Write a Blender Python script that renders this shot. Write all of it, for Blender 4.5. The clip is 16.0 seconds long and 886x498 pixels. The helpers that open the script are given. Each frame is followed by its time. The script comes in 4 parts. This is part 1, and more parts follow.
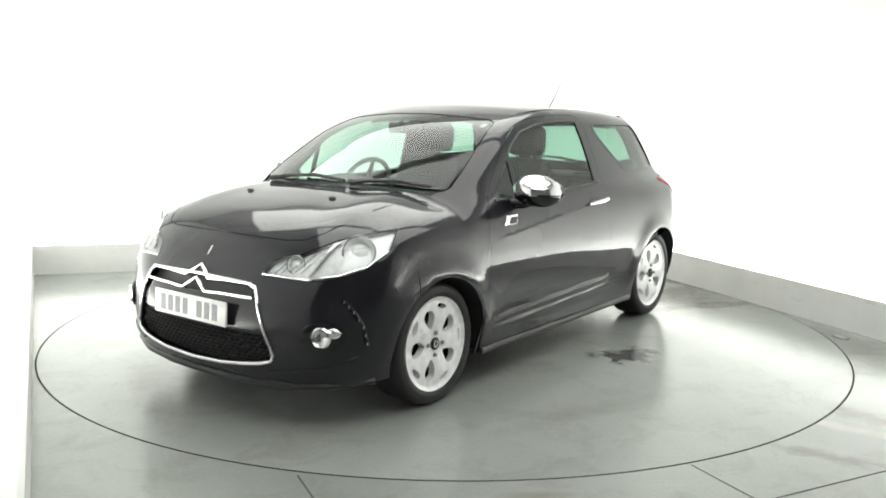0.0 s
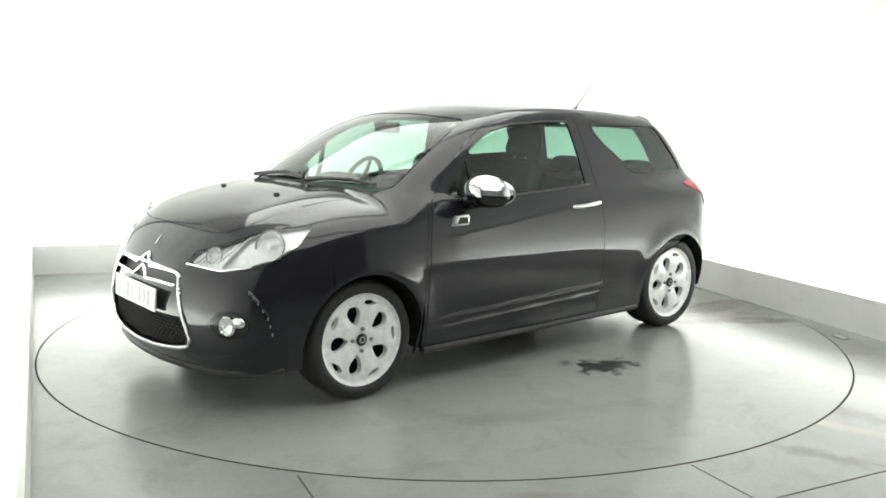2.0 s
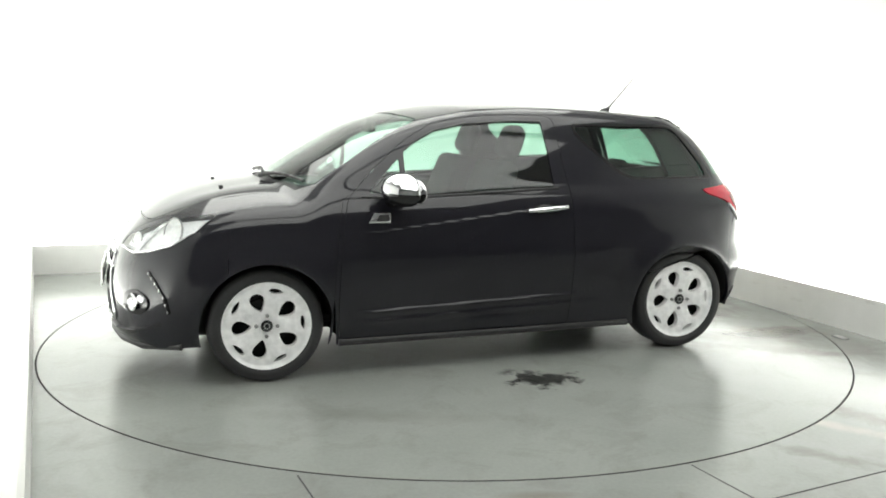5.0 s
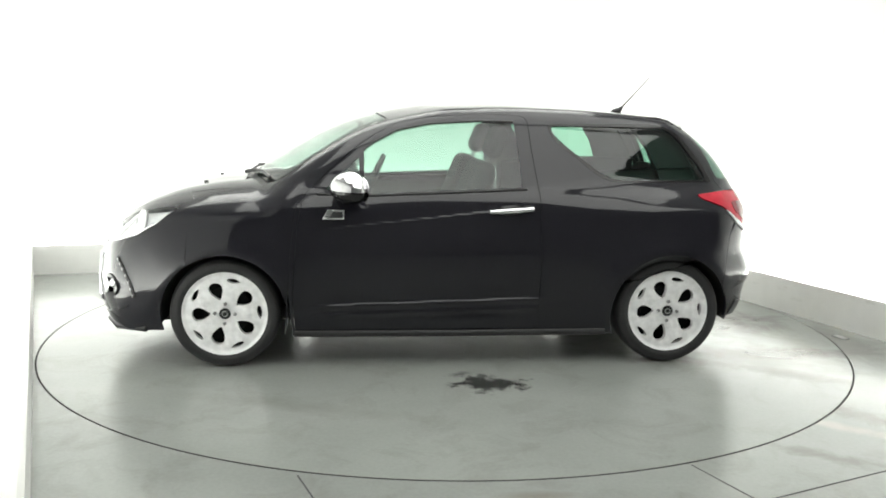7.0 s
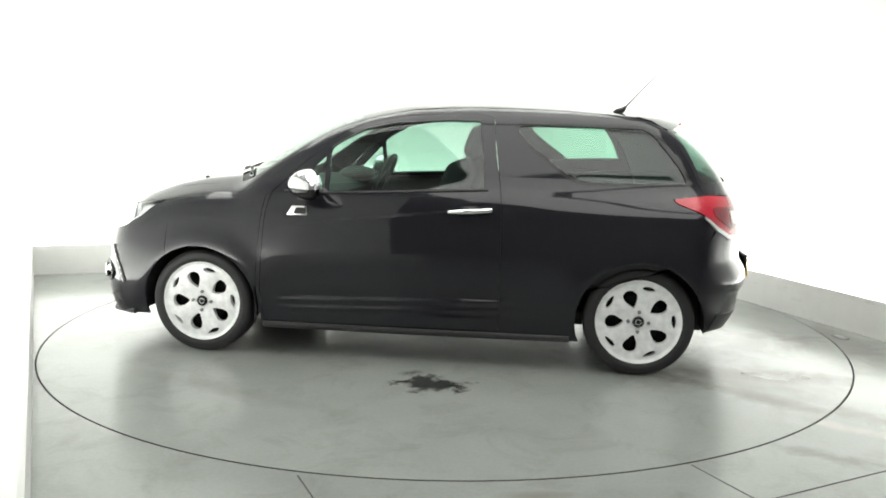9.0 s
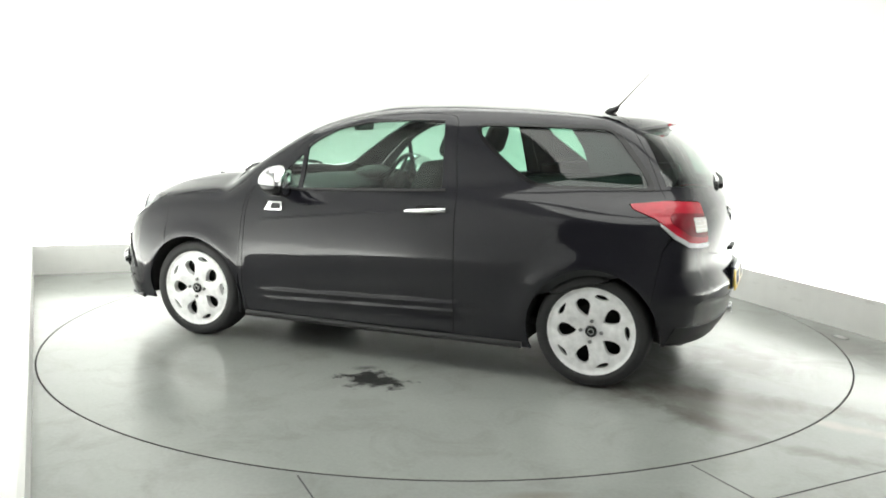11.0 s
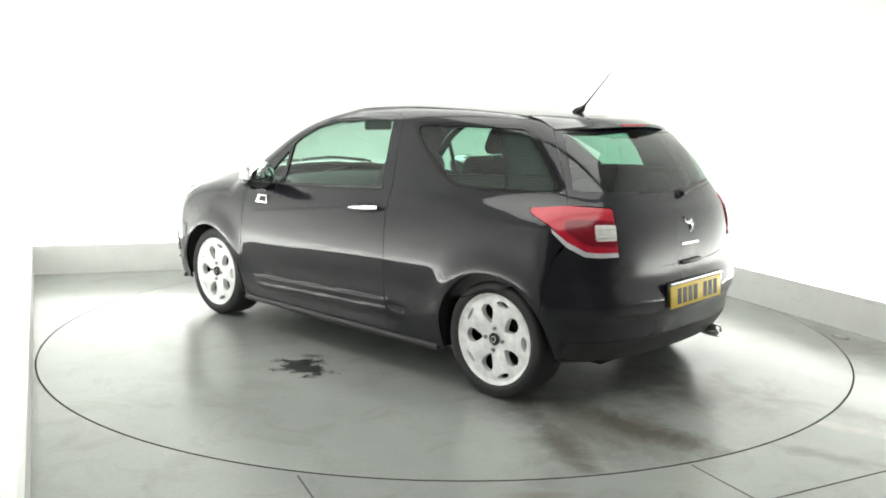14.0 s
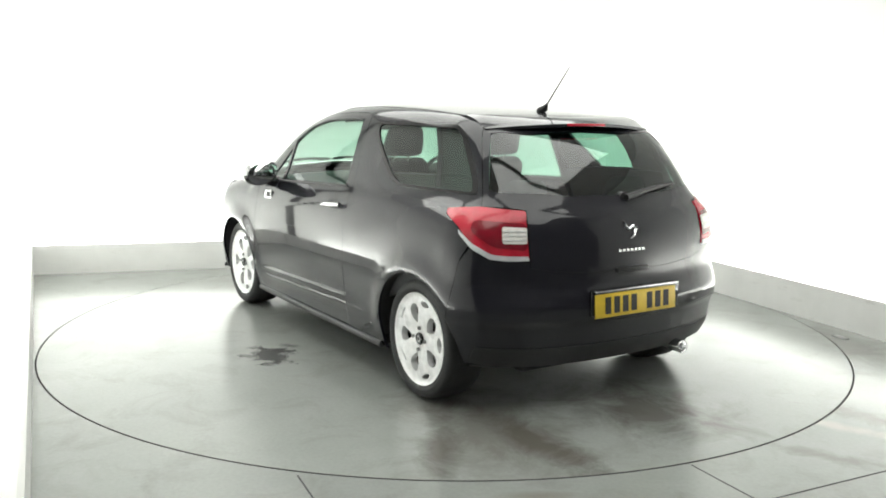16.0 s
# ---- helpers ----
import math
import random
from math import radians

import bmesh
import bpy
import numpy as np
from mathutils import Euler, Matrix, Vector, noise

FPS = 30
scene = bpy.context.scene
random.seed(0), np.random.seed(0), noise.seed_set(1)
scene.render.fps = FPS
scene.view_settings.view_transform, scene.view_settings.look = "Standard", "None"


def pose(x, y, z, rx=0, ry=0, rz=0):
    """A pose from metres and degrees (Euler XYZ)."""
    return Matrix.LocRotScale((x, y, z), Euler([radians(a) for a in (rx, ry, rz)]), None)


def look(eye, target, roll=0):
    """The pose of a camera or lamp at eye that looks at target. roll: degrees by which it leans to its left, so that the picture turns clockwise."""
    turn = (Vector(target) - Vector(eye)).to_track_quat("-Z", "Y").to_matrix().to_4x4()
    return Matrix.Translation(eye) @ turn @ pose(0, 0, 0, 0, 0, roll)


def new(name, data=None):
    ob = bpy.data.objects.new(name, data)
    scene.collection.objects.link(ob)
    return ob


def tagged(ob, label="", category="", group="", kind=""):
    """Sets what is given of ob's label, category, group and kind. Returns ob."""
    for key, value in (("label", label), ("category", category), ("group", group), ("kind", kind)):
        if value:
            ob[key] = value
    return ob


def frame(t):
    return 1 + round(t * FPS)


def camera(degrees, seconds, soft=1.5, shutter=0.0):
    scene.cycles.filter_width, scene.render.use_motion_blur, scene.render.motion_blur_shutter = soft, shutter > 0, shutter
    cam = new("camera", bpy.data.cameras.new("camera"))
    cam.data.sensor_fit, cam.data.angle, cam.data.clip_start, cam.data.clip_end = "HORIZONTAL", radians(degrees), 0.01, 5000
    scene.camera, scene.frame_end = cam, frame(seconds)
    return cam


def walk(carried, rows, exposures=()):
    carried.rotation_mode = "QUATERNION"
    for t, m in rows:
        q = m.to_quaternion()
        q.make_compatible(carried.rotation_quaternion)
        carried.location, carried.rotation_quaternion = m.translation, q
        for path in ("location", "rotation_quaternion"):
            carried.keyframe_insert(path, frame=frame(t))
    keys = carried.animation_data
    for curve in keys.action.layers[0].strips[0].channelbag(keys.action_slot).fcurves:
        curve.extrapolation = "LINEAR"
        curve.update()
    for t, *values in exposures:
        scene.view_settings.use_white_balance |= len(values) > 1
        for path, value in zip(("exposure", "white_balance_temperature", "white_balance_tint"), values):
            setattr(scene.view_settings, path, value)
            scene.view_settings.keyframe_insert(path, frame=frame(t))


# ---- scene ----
# the camera stands still on a stand beside the white wall
cam = camera(54.13, 16.0, soft=1.8)
EYE = (0.0, -5.6046, 1.4024)
VIEW = look(EYE, (-0.0181, -0.1735, 0.5349), 0.86)
walk(cam, [(0.0, VIEW), (16.0, VIEW)], exposures=[(0.0, 0.0), (16.0, 0.0)])

# ---- light ----
world = bpy.data.worlds.new("studio_dark")
scene.world = world
world.use_nodes = True
world.node_tree.nodes["Background"].inputs[0].default_value = (0.05, 0.05, 0.055, 1)
world.node_tree.nodes["Background"].inputs[1].default_value = 0.3

LEFT_NEAR, LEFT_FAR, RIGHT_FAR, RIGHT_NEAR = (-0.997, -3.704), (-3.427, 1.470), (1.408, 2.938), (4.139, -3.401)
COVE = 0.42          # gap between the low board and the wall
COVE_POWER = 23.0     # watts per metre of strip
CEILING = 3.3
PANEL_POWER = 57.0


def lamp(name, at, aim, sx, sy, watts, colour=(0.985, 1.0, 0.955)):
    data = bpy.data.lights.new(name, "AREA")
    data.shape, data.size, data.size_y, data.energy, data.color = "RECTANGLE", sx, sy, watts, colour
    ob = new(name, data)
    ob.matrix_world = look(at, aim)
    return ob


def strip_light(name, a, b):
    """A strip lamp lying in the gap behind the low board, shining up the wall."""
    a, b = Vector((*a, 0)), Vector((*b, 0))
    d = (b - a).normalized()
    out = Vector((-d.y, d.x, 0))
    mid = (a + b) / 2 + out * (COVE * 0.5)
    data = bpy.data.lights.new(name, "AREA")
    data.shape, data.size, data.size_y = "RECTANGLE", (b - a).length - 0.1, 0.10
    data.energy, data.color = COVE_POWER * (b - a).length, (0.985, 1.0, 0.955)
    ob = new(name, data)
    z = -(Vector((0, 0, 1)) * 0.93 + out * 0.37).normalized()
    x = d
    y = z.cross(x)
    ob.matrix_world = Matrix.Translation(mid + Vector((0, 0, 0.075))) @ Matrix((x, y, z)).transposed().to_4x4()
    return ob


strip_light("cove_lamp_left", (-1.55, -2.47), LEFT_FAR)
strip_light("cove_lamp_back", LEFT_FAR, RIGHT_FAR)
strip_light("cove_lamp_right", RIGHT_FAR, (3.50, -2.13))
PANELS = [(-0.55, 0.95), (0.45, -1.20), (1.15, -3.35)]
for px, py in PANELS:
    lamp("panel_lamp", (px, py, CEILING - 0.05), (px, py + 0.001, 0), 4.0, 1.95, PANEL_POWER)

# ---- materials ----


class Mat:
    """A node material with short ways to the usual nodes."""

    def __init__(self, name):
        self.m = bpy.data.materials.new(name)
        self.m.use_nodes = True
        self.t = self.m.node_tree
        self.b = self.t.nodes["Principled BSDF"]

    def node(self, kind, **props):
        n = self.t.nodes.new(kind)
        for k, v in props.items():
            if k in n.inputs:
                n.inputs[k].default_value = v
        return n

    def link(self, a, b):
        self.t.links.new(a, b)

    def put(self, **values):
        for k, v in values.items():
            self.b.inputs[k.replace("_", " ")].default_value = v
        return self

    def coords(self):
        return self.t.nodes.new("ShaderNodeTexCoord").outputs["Object"]

    def noise(self, scale, detail=4, rough=0.55, stretch=None, distort=0.0):
        n = self.node("ShaderNodeTexNoise", Scale=scale, Detail=detail, Roughness=rough, Distortion=distort)
        c = self.coords()
        if stretch:
            mp = self.node("ShaderNodeMapping")
            mp.inputs["Scale"].default_value = stretch
            self.link(c, mp.inputs["Vector"])
            c = mp.outputs["Vector"]
        self.link(c, n.inputs["Vector"])
        return n.outputs["Fac"]

    def ramp(self, fac, stops):
        r = self.t.nodes.new("ShaderNodeValToRGB")
        e = r.color_ramp.elements
        while len(e) < len(stops):
            e.new(0.5)
        for el, (p, c) in zip(e, stops):
            el.position = p
            el.color = c if len(c) == 4 else (*c, 1)
        self.link(fac, r.inputs["Fac"])
        return r.outputs["Color"]

    def mix(self, fac, a, b, kind="MIX"):
        n = self.t.nodes.new("ShaderNodeMix")
        n.data_type, n.blend_type = "RGBA", kind
        for sock, v in ((n.inputs[0], fac), (n.inputs[6], a), (n.inputs[7], b)):
            if isinstance(v, (int, float)):
                sock.default_value = v
            elif isinstance(v, tuple):
                sock.default_value = v if len(v) == 4 else (*v, 1)
            else:
                self.link(v, sock)
        return n.outputs[2]

    def math(self, op, a, b=0.0):
        n = self.t.nodes.new("ShaderNodeMath")
        n.operation = op
        for sock, v in ((n.inputs[0], a), (n.inputs[1], b)):
            if isinstance(v, (int, float)):
                sock.default_value = v
            else:
                self.link(v, sock)
        return n.outputs[0]

    def bump(self, height, strength, distance=0.002):
        n = self.node("ShaderNodeBump", Strength=strength, Distance=distance)
        self.link(height, n.inputs["Height"])
        self.link(n.outputs["Normal"], self.b.inputs["Normal"])


def plain(name, colour, rough, metal=0.0, grain=0.0, scale=60.0, **more):
    k = Mat(name).put(Base_Color=(*colour, 1), Roughness=rough, Metallic=metal, **more)
    f = k.noise(scale)
    lo = tuple(c * 0.88 for c in colour)
    hi = tuple(min(1, c * 1.12) for c in colour)
    k.link(k.ramp(f, [(0.3, lo), (0.7, hi)]), k.b.inputs["Base Color"])
    g = k.noise(scale * 0.12, 3)
    k.link(k.math("ADD", k.math("MULTIPLY", g, rough * 0.3), rough * 0.85), k.b.inputs["Roughness"])
    if grain:
        k.bump(k.noise(scale * 6), grain, 0.001)
    return k.m


def paint_material():
    """Black car paint under a clear coat, with a thin film of dust."""
    k = Mat("black_paint").put(Roughness=0.5, Coat_Weight=1.0, Coat_Roughness=0.035, Specular_IOR_Level=0.1)
    fl = k.noise(900, 1)
    k.link(k.ramp(fl, [(0.45, (0.0060, 0.0058, 0.0092)), (0.8, (0.012, 0.0115, 0.0180))]), k.b.inputs["Base Color"])
    dust = k.noise(7, 6, 0.65)
    k.link(k.math("ADD", k.math("MULTIPLY", dust, 0.05), 0.015), k.b.inputs["Coat Roughness"])
    return k.m


def glass_material(name, tint, gloss=1.0, shine_least=0.06):
    k = Mat(name)
    k.t.nodes.remove(k.b)
    out = k.t.nodes["Material Output"]
    clear = k.node("ShaderNodeBsdfTransparent")
    clear.inputs[0].default_value = (*tint, 1)
    shine = k.node("ShaderNodeBsdfGlossy", Roughness=0.02)
    shine.inputs[0].default_value = (gloss, gloss, gloss, 1)
    lw = k.node("ShaderNodeLayerWeight", Blend=0.5)
    fres = k.math("ADD", k.math("MULTIPLY", k.math("POWER", lw.outputs["Facing"], 5.0), 0.92), shine_least)
    mix = k.t.nodes.new("ShaderNodeMixShader")
    k.link(fres, mix.inputs[0])
    k.link(clear.outputs[0], mix.inputs[1])
    k.link(shine.outputs[0], mix.inputs[2])
    k.link(mix.outputs[0], out.inputs[0])
    return k.m


def floor_material(name, turning):
    """Grey floor paint, polished by tyres, with rubbed and dirty patches."""
    k = Mat(name)
    big = k.noise(0.55, 5, 0.6, distort=0.4)
    col = k.ramp(big, [(0.3, (0.232, 0.246, 0.231)), (0.7, (0.308, 0.323, 0.305))])
    mid = k.noise(3.2, 7, 0.68, distort=0.8)
    col = k.mix(k.ramp(mid, [(0.5, (0, 0, 0)), (0.72, (0.45, 0.45, 0.45))]), col, (0.17, 0.165, 0.15))
    fine = k.noise(55, 3)
    col = k.mix(0.05, col, k.ramp(fine, [(0.35, (0.10, 0.10, 0.10)), (0.65, (0.42, 0.42, 0.40))]))

    def blot(col, x, y, sx, sy, turn, colour, strength, ragged=0.5, scale=5.0, soft=0.2):
        mp = k.node("ShaderNodeMapping")
        mp.vector_type = "TEXTURE"
        mp.inputs["Location"].default_value = (x, y, 0)
        mp.inputs["Rotation"].default_value = (0, 0, radians(turn))
        mp.inputs["Scale"].default_value = (sx, sy, 1)
        k.link(k.coords(), mp.inputs["Vector"])
        ln = k.t.nodes.new("ShaderNodeVectorMath")
        ln.operation = "LENGTH"
        k.link(mp.outputs["Vector"], ln.inputs[0])
        rag = k.noise(scale, 6, 0.7, distort=0.6)
        d = k.math("ADD", ln.outputs["Value"], k.math("MULTIPLY", k.math("SUBTRACT", rag, 0.5), 4 * ragged))
        f = k.ramp(d, [(soft, (strength,) * 3), (1.0, (0, 0, 0))])
        return k.mix(f, col, colour)

    if turning:  # the oil mark beside the car, the rubber marks behind it, painted shade under its rear
        col = blot(col, -0.12, 1.28, 0.20, 0.14, -14, (0.018, 0.018, 0.018), 0.93, 0.85, 7.0, 0.6)
        col = blot(col, 0.02, 1.10, 0.09, 0.05, 30, (0.03, 0.03, 0.03), 0.7, 0.5, 14.0)
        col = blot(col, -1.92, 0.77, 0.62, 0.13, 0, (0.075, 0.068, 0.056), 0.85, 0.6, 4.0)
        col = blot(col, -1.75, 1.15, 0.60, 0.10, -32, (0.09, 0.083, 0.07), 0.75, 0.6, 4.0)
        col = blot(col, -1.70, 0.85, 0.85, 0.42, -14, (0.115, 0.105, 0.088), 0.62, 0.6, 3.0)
        # brown dirt below the rear bumper, with the car's shade painted into its colour
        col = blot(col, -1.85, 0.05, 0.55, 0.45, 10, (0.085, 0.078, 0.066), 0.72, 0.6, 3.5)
        col = blot(col, -1.2, -1.3, 0.7, 0.16, 24, (0.16, 0.155, 0.14), 0.35, 0.4, 4.0)
        col = blot(col, 1.95, -0.45, 0.35, 0.12, 60, (0.15, 0.14, 0.13), 0.35, 0.4, 6.0)
        col = blot(col, 0.9, 1.55, 0.8, 0.1, -20, (0.16, 0.155, 0.14), 0.3, 0.4, 3.0)
    else:
        col = blot(col, 1.75, -1.75, 0.5, 0.07, -38, (0.42, 0.40, 0.35), 0.5, 0.5, 5.0)
        col = blot(col, 2.1, -1.75, 0.6, 0.12, -42, (0.12, 0.115, 0.10), 0.75, 0.6, 5.0)
        col = blot(col, 1.6, -2.15, 0.45, 0.08, -30, (0.13, 0.12, 0.11), 0.6, 0.6, 6.0)
        col = blot(col, 2.45, -0.3, 0.3, 0.9, 22, (0.13, 0.125, 0.11), 0.55, 0.5, 3.0)
        col = blot(col, 0.35, -2.58, 0.18, 0.05, 5, (0.16, 0.13, 0.10), 0.5, 0.3, 9.0)
        col = blot(col, 2.0, 1.45, 0.2, 1.2, 22, (0.10, 0.098, 0.09), 0.7, 0.5, 3.0)
    k.link(col, k.b.inputs["Base Color"])
    r = k.math("ADD", k.math("MULTIPLY", k.noise(2.4, 6, 0.62), 0.20), 0.12)
    k.link(r, k.b.inputs["Roughness"])
    k.put(Specular_IOR_Level=0.7)
    k.bump(k.noise(14, 3), 0.05, 0.002)
    return k.m


def wall_material():
    k = Mat("white_wall").put(Roughness=0.75)
    k.link(k.ramp(k.noise(0.8, 4), [(0.3, (0.77, 0.78, 0.765)), (0.7, (0.82, 0.825, 0.81))]), k.b.inputs["Base Color"])
    k.bump(k.noise(140, 2), 0.05, 0.001)
    return k.m


def board_material():
    """White painted board, scuffed along its foot."""
    k = Mat("scuffed_white_board").put(Roughness=0.55)
    c = k.ramp(k.noise(2.2, 6, 0.6), [(0.3, (0.66, 0.66, 0.64)), (0.7, (0.77, 0.77, 0.75))])
    s = k.ramp(k.noise(5, 7, 0.7, stretch=(1, 1, 3)), [(0.60, (0, 0, 0)), (0.75, (0.5, 0.5, 0.5))])
    k.link(k.mix(s, c, (0.42, 0.41, 0.38)), k.b.inputs["Base Color"])
    return k.m


PAINT = paint_material()
GLASS = glass_material("green_tinted_glass", (0.53, 0.70, 0.62))
GLASS_REAR = glass_material("dark_tinted_glass", (0.38, 0.57, 0.48))
GLASS_HATCH = glass_material("hatch_glass", (0.30, 0.45, 0.385), shine_least=0.075)
GLASS_SCREEN = glass_material("windscreen_glass", (0.54, 0.68, 0.61), shine_least=0.05)
CLEAR = glass_material("clear_lens", (0.93, 0.94, 0.94))
CHROME = plain("chrome", (0.86, 0.86, 0.87), 0.09, 1.0)
SATIN = plain("satin_silver", (0.78, 0.78, 0.79), 0.28, 1.0)
REFLECTOR = plain("lamp_reflector", (0.94, 0.94, 0.95), 0.34, 0.12)
RUBBER = plain("tyre_rubber", (0.022, 0.022, 0.023), 0.62, grain=0.3, scale=80)
TRIM = plain("black_trim", (0.016, 0.016, 0.017), 0.45, grain=0.15)
GLOSSBLACK = plain("gloss_black", (0.008, 0.008, 0.009), 0.12)
UNDER = plain("underbody_black", (0.012, 0.012, 0.012), 0.8)
WHEELWHITE = plain("white_alloy_paint", (0.90, 0.90, 0.90), 0.28, scale=25, Coat_Weight=0.6)
STEEL = plain("brake_steel", (0.30, 0.30, 0.30), 0.4, 1.0, scale=30)
CLOTH = plain("dark_seat_cloth", (0.028, 0.028, 0.030), 0.9, grain=0.5, scale=90)
DASH = plain("dark_dash_plastic", (0.035, 0.036, 0.038), 0.55, grain=0.3)
CARD = plain("grey_door_card", (0.10, 0.10, 0.10), 0.6, grain=0.2)
LINER = plain("grey_headliner", (0.16, 0.16, 0.16), 0.9, grain=0.2)
RED = plain("red_lamp_plastic", (0.44, 0.010, 0.028), 0.22, scale=20, Coat_Weight=0.3)
REDDARK = plain("deep_red_lamp_plastic", (0.20, 0.005, 0.015), 0.2, scale=20, Coat_Weight=0.3)
LENSWHITE = plain("white_lamp_plastic", (0.78, 0.76, 0.72), 0.2, scale=30)
LAMPEDGE = plain("silver_lamp_edge", (0.62, 0.62, 0.63), 0.3, 0.25, scale=20)
PLATEWHITE = plain("white_plate", (0.80, 0.80, 0.78), 0.35, scale=12)
PLATEYELLOW = plain("yellow_plate", (0.74, 0.52, 0.05), 0.35, scale=12)
INK = plain("black_ink", (0.02, 0.02, 0.02), 0.5)
INKGREY = plain("grey_ink", (0.26, 0.26, 0.27), 0.5)
FLOOR = floor_material("grey_floor_paint", False)
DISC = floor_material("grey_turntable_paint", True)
WALL = wall_material()
BOARD = board_material()
JOINT = plain("dark_joint", (0.03, 0.03, 0.03), 0.8)
DARKWALL = plain("grey_hall_wall", (0.72, 0.72, 0.73), 0.85, scale=4)
CEILINGGREY = plain("grey_ceiling_paint", (0.30, 0.30, 0.30), 0.9, scale=5)
METALWHITE = plain("white_metal", (0.75, 0.75, 0.74), 0.4)

# ---- mesh helpers ----


def mesh_of(bm, name, smooth=True):
    bmesh.ops.recalc_face_normals(bm, faces=bm.faces[:])
    me = bpy.data.meshes.new(name)
    bm.to_mesh(me)
    bm.free()
    me.shade_smooth() if smooth else me.shade_flat()
    if smooth:
        me.set_sharp_from_angle(angle=radians(38))
    return me


def part(name, bm, material, parent=None, label="", at=None, smooth=True):
    me = bm if isinstance(bm, bpy.types.Mesh) else mesh_of(bm, name, smooth)
    if not me.materials:
        me.materials.append(material)
    ob = new(name, me)
    ob.parent = parent
    if at is not None:
        ob.matrix_basis = at
    return tagged(ob, label)


def thing(name, label, category, group="", kind=""):
    return tagged(new(name), label, category, group, kind)


def box(c, s, bevel=0.0, turn=None, seg=2, bm=None):
    b = bmesh.new()
    bmesh.ops.create_cube(b, size=1, matrix=Matrix.Diagonal((*s, 1)))
    if bevel:
        bmesh.ops.bevel(b, geom=b.edges[:], offset=bevel, segments=seg, affect="EDGES", profile=0.5)
    b.transform(Matrix.Translation(c) @ (turn or Matrix()))
    return joined(bm, b) if bm else b


def joined(bm, other):
    me = bpy.data.meshes.new("tmp")
    other.to_mesh(me)
    other.free()
    bm.from_mesh(me)
    bpy.data.meshes.remove(me)
    return bm


def lathe(profile, n=48, axis="y", close=False):
    """Turn (radius, along) about an axis."""
    bm = bmesh.new()
    rings = []
    for r, a in profile:
        ring = []
        for i in range(n):
            w = 2 * math.pi * i / n
            p = {"y": (r * math.cos(w), a, r * math.sin(w)), "z": (r * math.cos(w), r * math.sin(w), a),
                 "x": (a, r * math.cos(w), r * math.sin(w))}[axis]
            ring.append(bm.verts.new(p))
        rings.append(ring)
    pairs = list(zip(rings, rings[1:])) + ([(rings[-1], rings[0])] if close else [])
    for a, b in pairs:
        for i in range(n):
            bm.faces.new((a[i], a[(i + 1) % n], b[(i + 1) % n], b[i]))
    return bm


def capped_lathe(profile, n=32, axis="y"):
    bm = lathe(profile, n, axis)
    bm.verts.ensure_lookup_table()
    for k in (0, len(profile) - 1):
        bm.faces.new([bm.verts[k * n + i] for i in range(n)])
    return bm


def tube(points, r, n=8, closed=False, flat=1.0, up=None, bm=None):
    """A round or flattened bar along a line of points."""
    bm = bm or bmesh.new()
    P = [Vector(p) for p in points]
    rings = []
    m = len(P)
    for i, p in enumerate(P):
        a = P[(i - 1) % m] if (closed or i > 0) else p
        b = P[(i + 1) % m] if (closed or i < m - 1) else p
        t = (b - a).normalized()
        u = Vector(up[i]) if up is not None else (Vector((0, 0, 1)) if abs(t.z) < 0.9 else Vector((1, 0, 0)))
        s = t.cross(u).normalized()
        u = s.cross(t)
        rr = r[i] if isinstance(r, (list, tuple)) else r
        rings.append([bm.verts.new(p + s * rr * math.cos(w) + u * rr * flat * math.sin(w)) for w in [2 * math.pi * (j + 0.5) / n for j in range(n)]])
    for i in range(m if closed else m - 1):
        a, b = rings[i], rings[(i + 1) % m]
        for j in range(n):
            bm.faces.new((a[j], a[(j + 1) % n], b[(j + 1) % n], b[j]))
    if not closed:
        bm.faces.new(rings[0])
        bm.faces.new(rings[-1])
    return bm


def rounded(pts, r=0.03, seg=5):
    """A closed outline with its corners rounded."""
    P = [np.array(p, float) for p in pts]
    out = []
    for i, p in enumerate(P):
        a, b = P[i - 1], P[(i + 1) % len(P)]
        la, lb = np.linalg.norm(a - p), np.linalg.norm(b - p)
        q0, q1 = p + (a - p) / la * min(r, la * 0.48), p + (b - p) / lb * min(r, lb * 0.48)
        for u in np.linspace(0, 1, seg):
            out.append((1 - u)**2 * q0 + 2 * u * (1 - u) * p + u * u * q1)
    return np.array(out)


def prism(outline, depth, plane="yz", at=0.0, bevel=0.0):
    """A plate of the given outline and depth."""
    bm = bmesh.new()
    vs = [bm.verts.new({"yz": (at, a, b), "xz": (a, at, b), "xy": (a, b, at)}[plane]) for a, b in outline]
    f = bm.faces.new(vs)
    res = bmesh.ops.extrude_face_region(bm, geom=[f])
    d = {"yz": (depth, 0, 0), "xz": (0, depth, 0), "xy": (0, 0, depth)}[plane]
    bmesh.ops.translate(bm, vec=d, verts=[v for v in res["geom"] if isinstance(v, bmesh.types.BMVert)])
    if bevel:
        bmesh.ops.bevel(bm, geom=bm.edges[:], offset=bevel, segments=2, affect="EDGES", profile=0.5)
    return bm


# ---- the studio ----


